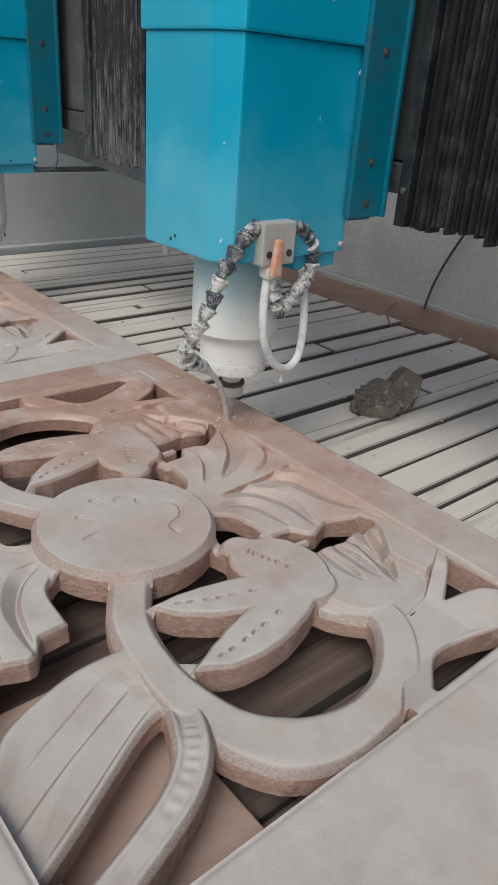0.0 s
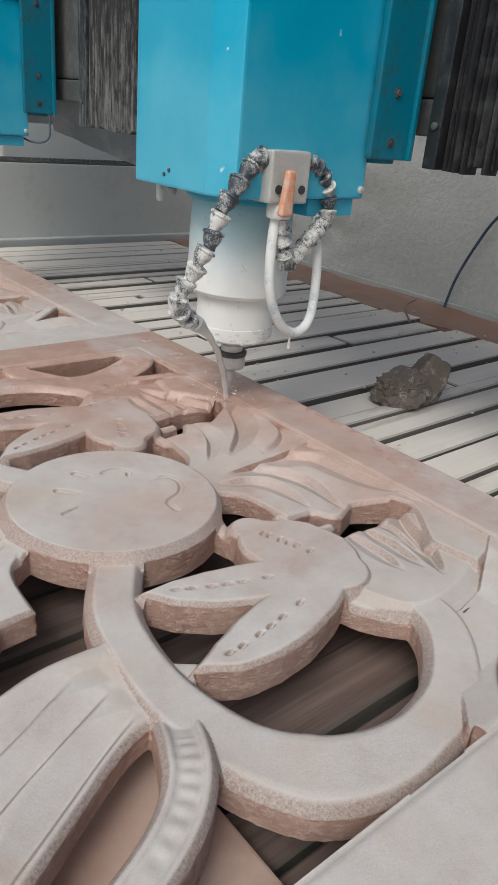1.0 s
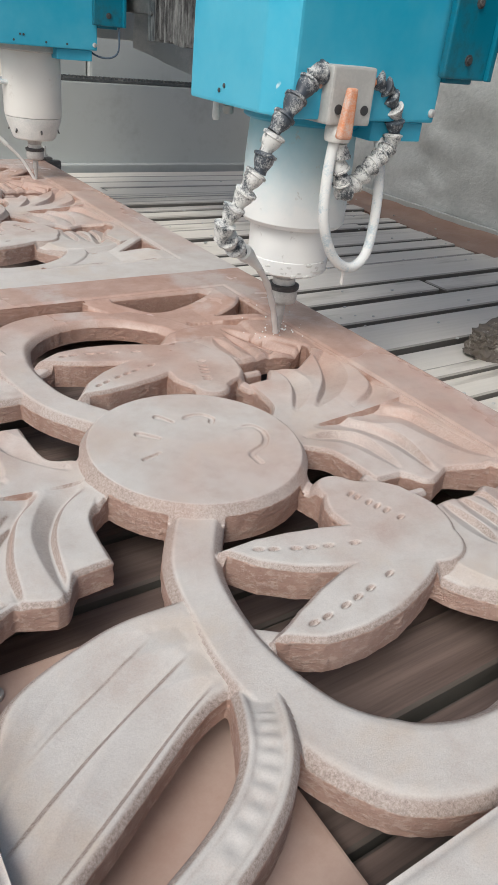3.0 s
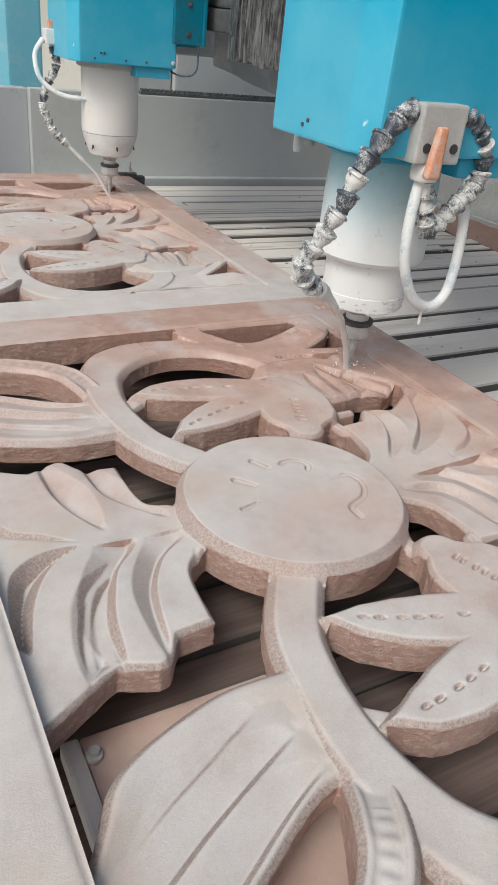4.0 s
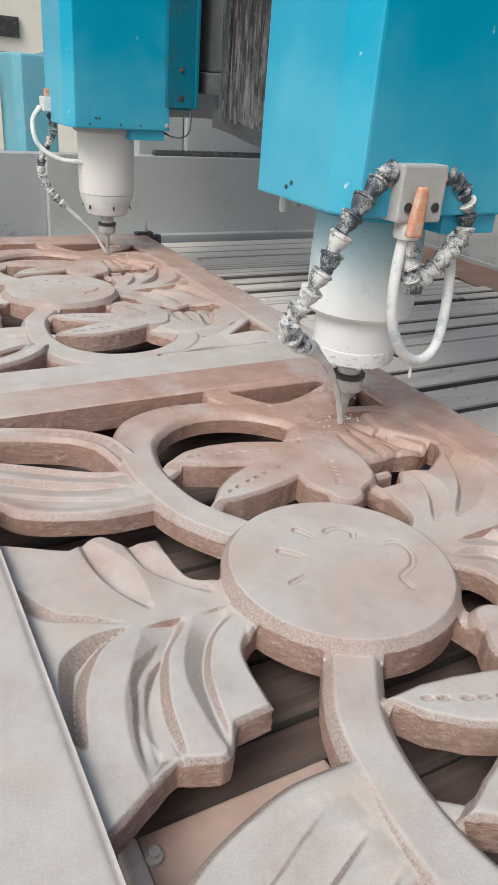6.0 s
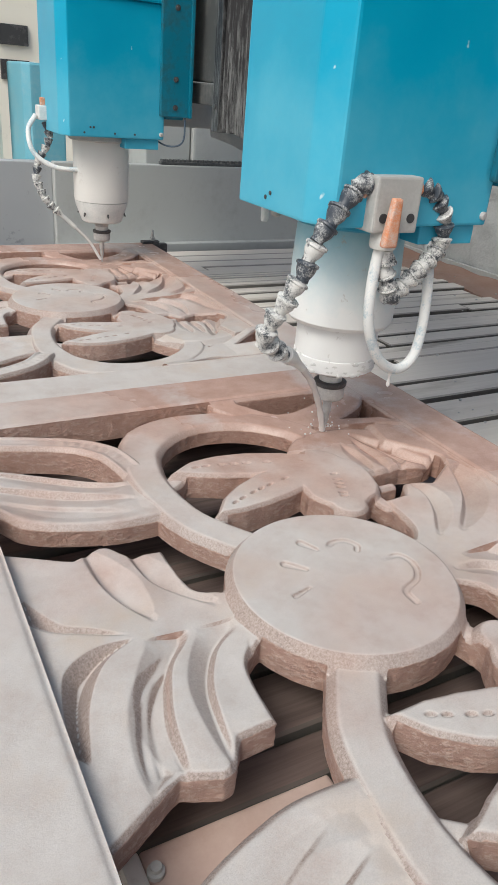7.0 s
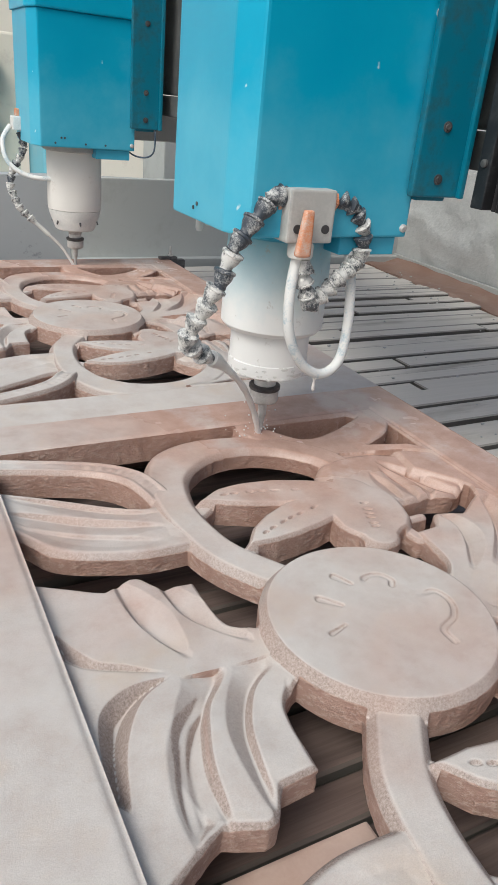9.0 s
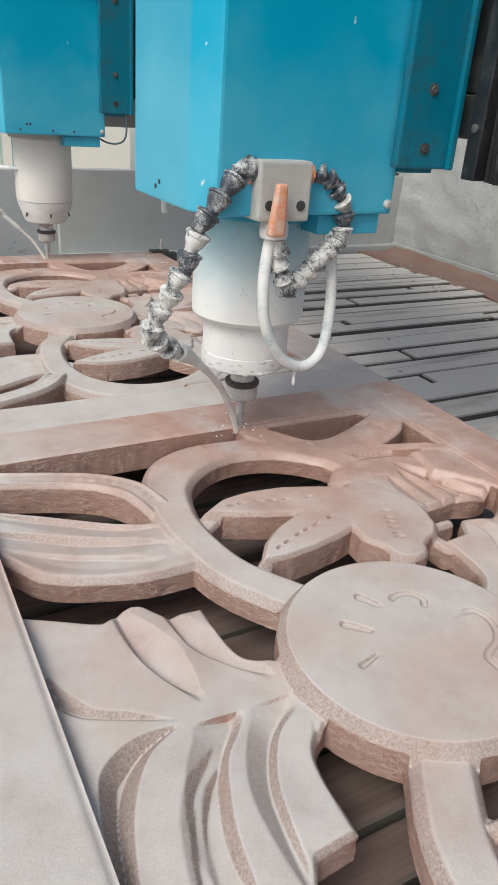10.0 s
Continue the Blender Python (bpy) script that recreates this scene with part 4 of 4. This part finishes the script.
def near_head():
    head = thing("spindle_head", "blue-covered milling spindle head with coolant hoses, cutting stone", "machine head", group="spindle heads")
    shell(head, True)
    column(head, True)
    block = part("manifold", box((-0.069, -0.134, 0.309), (-0.005, -0.085, 0.371), 0.003), BLOCK, head, "cast grey coolant manifold block")
    for x in (-0.056, -0.017):
        part("port", lathe([(0.0054, 0), (0.0054, 0.0012)], 18, None, aim((x, -0.1341, 0.326), (-0.0170, -1, 0))), DARK, block)
    for x, s in ((-0.069, -1), (-0.005, 1)):
        part("fitting", lathe([(0.013, 0), (0.013, 0.004), (0.010, 0.0045), (0.010, 0.007), (0.013, 0.0075), (0.013, 0.0115), (0.009, 0.012)], 6, None, aim((x, -0.110, 0.356), (s, 0, 0.15 * -s))), ORANGE, block, "orange hose fitting")
    valve = part("valve", lathe([(0.0145, 0.290), (0.016, 0.293), (0.016, 0.305), (0.012, 0.314)], 20, None, Matrix.Translation((-0.0410, -0.122, 0))), WHITE, head, "slurry-covered tap", 40)
    tap = box((-0.058, -0.152, 0.296), (-0.042, -0.142, 0.350), 0.004, 3)
    for v in tap.verts:
        low = (0.352 - v.co.z) / 0.054
        v.co.x = -0.05 + (v.co.x + 0.05) * (0.72 + 0.55 * low) - 0.003 * low
        v.co.y += 0.0012 * noise.noise(v.co * 120)
    part("lever", tap, ORANGE, valve, "worn orange tap lever", 50)
    part("drip", lathe([(0.0006, 0.106), (0.0028, 0.109), (0.0024, 0.114), (0.0016, 0.121), (0.003, 0.126)], 12, None, Matrix.Translation((0.0100, -0.1145, 0))), WATER, head, "", 60)
    segmented([(-0.0490, -0.110, 0.3579), (-0.0729, -0.115, 0.3615), (-0.0987, -0.12, 0.3451), (-0.1226, -0.12, 0.3108), (-0.1385, -0.115, 0.2713), (-0.1523, -0.11, 0.2365), (-0.1661, -0.10, 0.2088), (-0.1719, -0.095, 0.1844), (-0.1523, -0.085, 0.1642), (-0.1290, -0.075, 0.1510)], head, 13, 0.0125, 5)
    segmented([(0.0145, -0.110, 0.3590), (0.0391, -0.110, 0.345), (0.0573, -0.110, 0.3185), (0.0575, -0.110, 0.2879), (0.0329, -0.115, 0.2661), (0.0061, -0.117, 0.2434), (-0.0143, -0.120, 0.2323), (-0.0290, -0.122, 0.2594), (-0.0330, -0.122, 0.2880)], head, 15, 0.0115, 3)
    part("nozzle", sweep(spline([(-0.1290, -0.075, 0.1510), (-0.1120, -0.066, 0.1400), (-0.0904, -0.06, 0.1223)], 6), [0.011] * 4 + [0.0105, 0.010, 0.009, 0.008, 0.007, 0.0065, 0.006, 0.0055, 0.005], 16), WHITE, head, "chalky hose nozzle", 50)
    part("jet", sweep(spline([(-0.0910, -0.06, 0.1230), (-0.0555, -0.037, 0.0867), (-0.0218, -0.013, 0.036), (-0.0030, 0.0, -0.006)], 8), [0.0046 + 0.0005 * math.sin(k * 1.1) for k in range(25)], 10), WATER, head, "jet of milky cooling water", 60)
    part("water_tube", sweep(spline([(-0.0334, -0.12, 0.312), (-0.0430, -0.12, 0.2889), (-0.0503, -0.125, 0.2447), (-0.0450, -0.125, 0.1959), (-0.0177, -0.12, 0.150), (0.0196, -0.115, 0.1307), (0.0499, -0.11, 0.1481), (0.0585, -0.105, 0.2073), (0.0528, -0.10, 0.272), (0.0482, -0.085, 0.315)], 8), 0.0068, 14), TUBE, head, "looped milky blue water tube streaked white", 60)
    part("pin", lathe([(0.004, 0.284), (0.0055, 0.288), (0.0055, 0.313)], 14, None, Matrix.Translation((-0.085, 0.085, 0))), WHITE, head, "", 50)
    part("drain", lathe([(0.005, 0.294), (0.007, 0.296), (0.007, 0.304), (0.0055, 0.305), (0.0055, 0.313)], 14, None, Matrix.Translation((-0.078, 0.066, 0))), BLOCK, head, "", 50)
    splash = bmesh.new()
    random.seed(21)
    for k in range(46):
        a, d = random.uniform(0, 6.28), abs(random.gauss(0, 0.022))
        g = bmesh.ops.create_icosphere(splash, subdivisions=1, radius=random.uniform(0.0005, 0.0017))
        bmesh.ops.translate(splash, verts=g["verts"], vec=(d * math.cos(a), d * math.sin(a), random.uniform(-0.004, 0.016)))
    tagged(part("spray", splash, WATER, head, "spray of water drops round the cutter", 60), kind="stuff")
    return head


def far_head():
    head = thing("spindle_head", "blue-covered milling spindle head with tapered white collar", "machine head", group="spindle heads")
    shell(head, False)
    column(head, False)
    block = part("manifold", box((-0.146, 0.03, 0.335), (-0.102, 0.07, 0.368), 0.003), WHITE, head)
    part("fitting", box((-0.138, 0.042, 0.368), (-0.126, 0.056, 0.386), 0.003), ORANGE, block, "orange hose fitting")
    segmented([(-0.125, 0.05, 0.33), (-0.122, 0.045, 0.29), (-0.150, 0.035, 0.24), (-0.160, 0.025, 0.20), (-0.142, 0.015, 0.15), (-0.105, 0.008, 0.112)], head, 13, 0.0105, 4)
    part("nozzle", sweep(spline([(-0.105, 0.008, 0.112), (-0.085, 0.006, 0.094), (-0.07, 0.004, 0.08)], 4), 0.0055, 12), WHITE, head, "", 60)
    part("jet", sweep(spline([(-0.07, 0.004, 0.08), (-0.035, 0.003, 0.045), (-0.004, 0, -0.005)], 6), 0.004, 10), WATER, head, "jet of milky cooling water", 60)
    part("water_tube", sweep(spline([(-0.15, 0.05, 0.345), (-0.172, 0.04, 0.31), (-0.165, 0.02, 0.26), (-0.12, 0.0, 0.23), (-0.06, -0.02, 0.226)], 8), 0.006, 12), TUBE, head, "looped milky water tube", 60)
    part("tail_wire", sweep(spline([(0.10, -0.04, 0.33), (0.135, -0.10, 0.30), (0.17, -0.13, 0.31), (0.18, -0.12, 0.37)], 6), 0.0022, 8), CABLE, head, "", 60)
    return head


def bellows(length, pitch, deep, name, label, skin, lip=0.035):
    """A pleated way cover: fold after fold along the beam."""
    b = bmesh.new()
    n = int(length / pitch)
    random.seed(n)
    z0, z1 = 0.0, 1.0
    prev = None
    for k in range(n):
        dz, wide, lean = random.uniform(-0.007, 0.007), random.uniform(0.75, 1.2), random.uniform(-0.2, 0.2)
        for ph, out in ((0.0, 0.0), (0.14, 0.72), (0.5, 1.0), (0.84, 0.78), (0.97, 0.05)):
            y = (k + ph) * pitch
            row = []
            for t in (0, 0.08, 0.2, 0.45, 0.7, 1):
                x = deep * (1 - out * wide * (1 - 0.12 * (t == 0))) + 0.10 * deep * math.sin(4 * t + k * 1.7)
                row.append(b.verts.new((x, y + lean * pitch * (t - 0.3) * 0.6, (z0 + dz) * (1 - t) + z1 * t)))
            row += [b.verts.new((deep + 0.012, y, q.co.z)) for q in reversed(row)]
            if prev:
                m = len(row)
                for j in range(m):
                    b.faces.new((prev[j], row[j], row[(j + 1) % m], prev[(j + 1) % m]))
            prev = row
    bmesh.ops.recalc_face_normals(b, faces=b.faces)
    ob = thing(name, label, "bellows", group="way cover bellows")
    part("pleats", b, skin, ob, smooth=50)
    y1 = n * pitch
    part("end_plate", box((-0.004, y1 + 0.001, -0.004), (0.02, y1 + lip, 1.0), 0.002), skin, ob)
    part("screw", lathe([(0.005, 0), (0.005, 0.003), (0.003, 0.004)], 14, None, aim((-0.0041, y1 + 0.5 * lip, 0.05), (-1, 0, 0))), BEAM, ob)
    return ob


HEAD_A, HEAD_B = near_head(), far_head()
BELLOWS_A = bellows(0.62, 0.0098, 0.016, "bellows", "tightly folded black bellows streaked with pale dust", BELLOWS)
BELLOWS_B = bellows(1.5, 0.0105, 0.020, "bellows", "open black pleated bellows with dusty folds", RUBBER, 0.022)
BEAM_OB = thing("gantry_beam", "dark grimy steel gantry beam behind the bellows", "beam")
part("web", box((0.232, -1.7, 0.45), (0.40, 1.85, 1.3), 0.006), BEAM, BEAM_OB)
part("lower_rail", box((0.225, -1.7, 0.40), (0.27, 1.80, 0.448), 0.004), BEAM, BEAM_OB)
sheet = bmesh.new()
ROW = 14
mesh_rows = []
for i in range(ROW):
    s = i / (ROW - 1)
    mesh_rows.append([sheet.verts.new((0.30 + 0.42 * s + 0.02 * noise.noise((s * 5, j, 0)), 1.42 + 0.02 * noise.noise((s * 7, j * 0.8, 4)), 0.42 - (0.10 + 0.13 * s) * j / 5)) for j in range(6)])
for a, c in zip(mesh_rows, mesh_rows[1:]):
    for j in range(5):
        sheet.faces.new((a[j], c[j], c[j + 1], a[j + 1]))
bmesh.ops.solidify(sheet, geom=sheet.faces[:], thickness=0.003)
part("dust_sheet", sheet, SHEET, BEAM_OB, "crumpled pale plastic dust sheet", 50)
part("tray", box((0.10, 1.60, 0.33), (0.62, 1.75, 0.40), 0.004), GREY, BEAM_OB, "pale grey cover plate")

TIPS = [(0.0, 3.31, 1.87), (0.5, 3.23, 1.90), (1.0, 3.17, 1.94), (1.5, 3.13, 2.01), (2.0, 3.09, 2.10), (3.5, 2.69, 2.62), (4.0, 2.56, 2.64), (4.5, 2.45, 2.66), (5.0, 2.33, 2.75), (5.5, 2.21, 2.89), (7.0, 1.845, 3.24), (7.5, 1.66, 3.46), (8.0, 1.41, 3.79), (8.5, 1.12, 4.09), (9.0, 0.90, 4.38), (9.5, 0.71, 4.53), (10.0, 0.565, 4.59)]


def motions():
    for ob, dx, dy, dz in ((HEAD_A, 0, 0, 0), (HEAD_B, 0.008, 1.13, 0), (BELLOWS_A, 0.195, 0.21, 0.352), (BELLOWS_B, 0.180, -1.678, 0.364)):
        walk(ob, [(t, pose(x * U + dx, y * U + dy, dz)) for t, x, y in TIPS])
    walk(BEAM_OB, [(t, pose(x * U, 0, 0)) for t, x, y in TIPS])


motions()
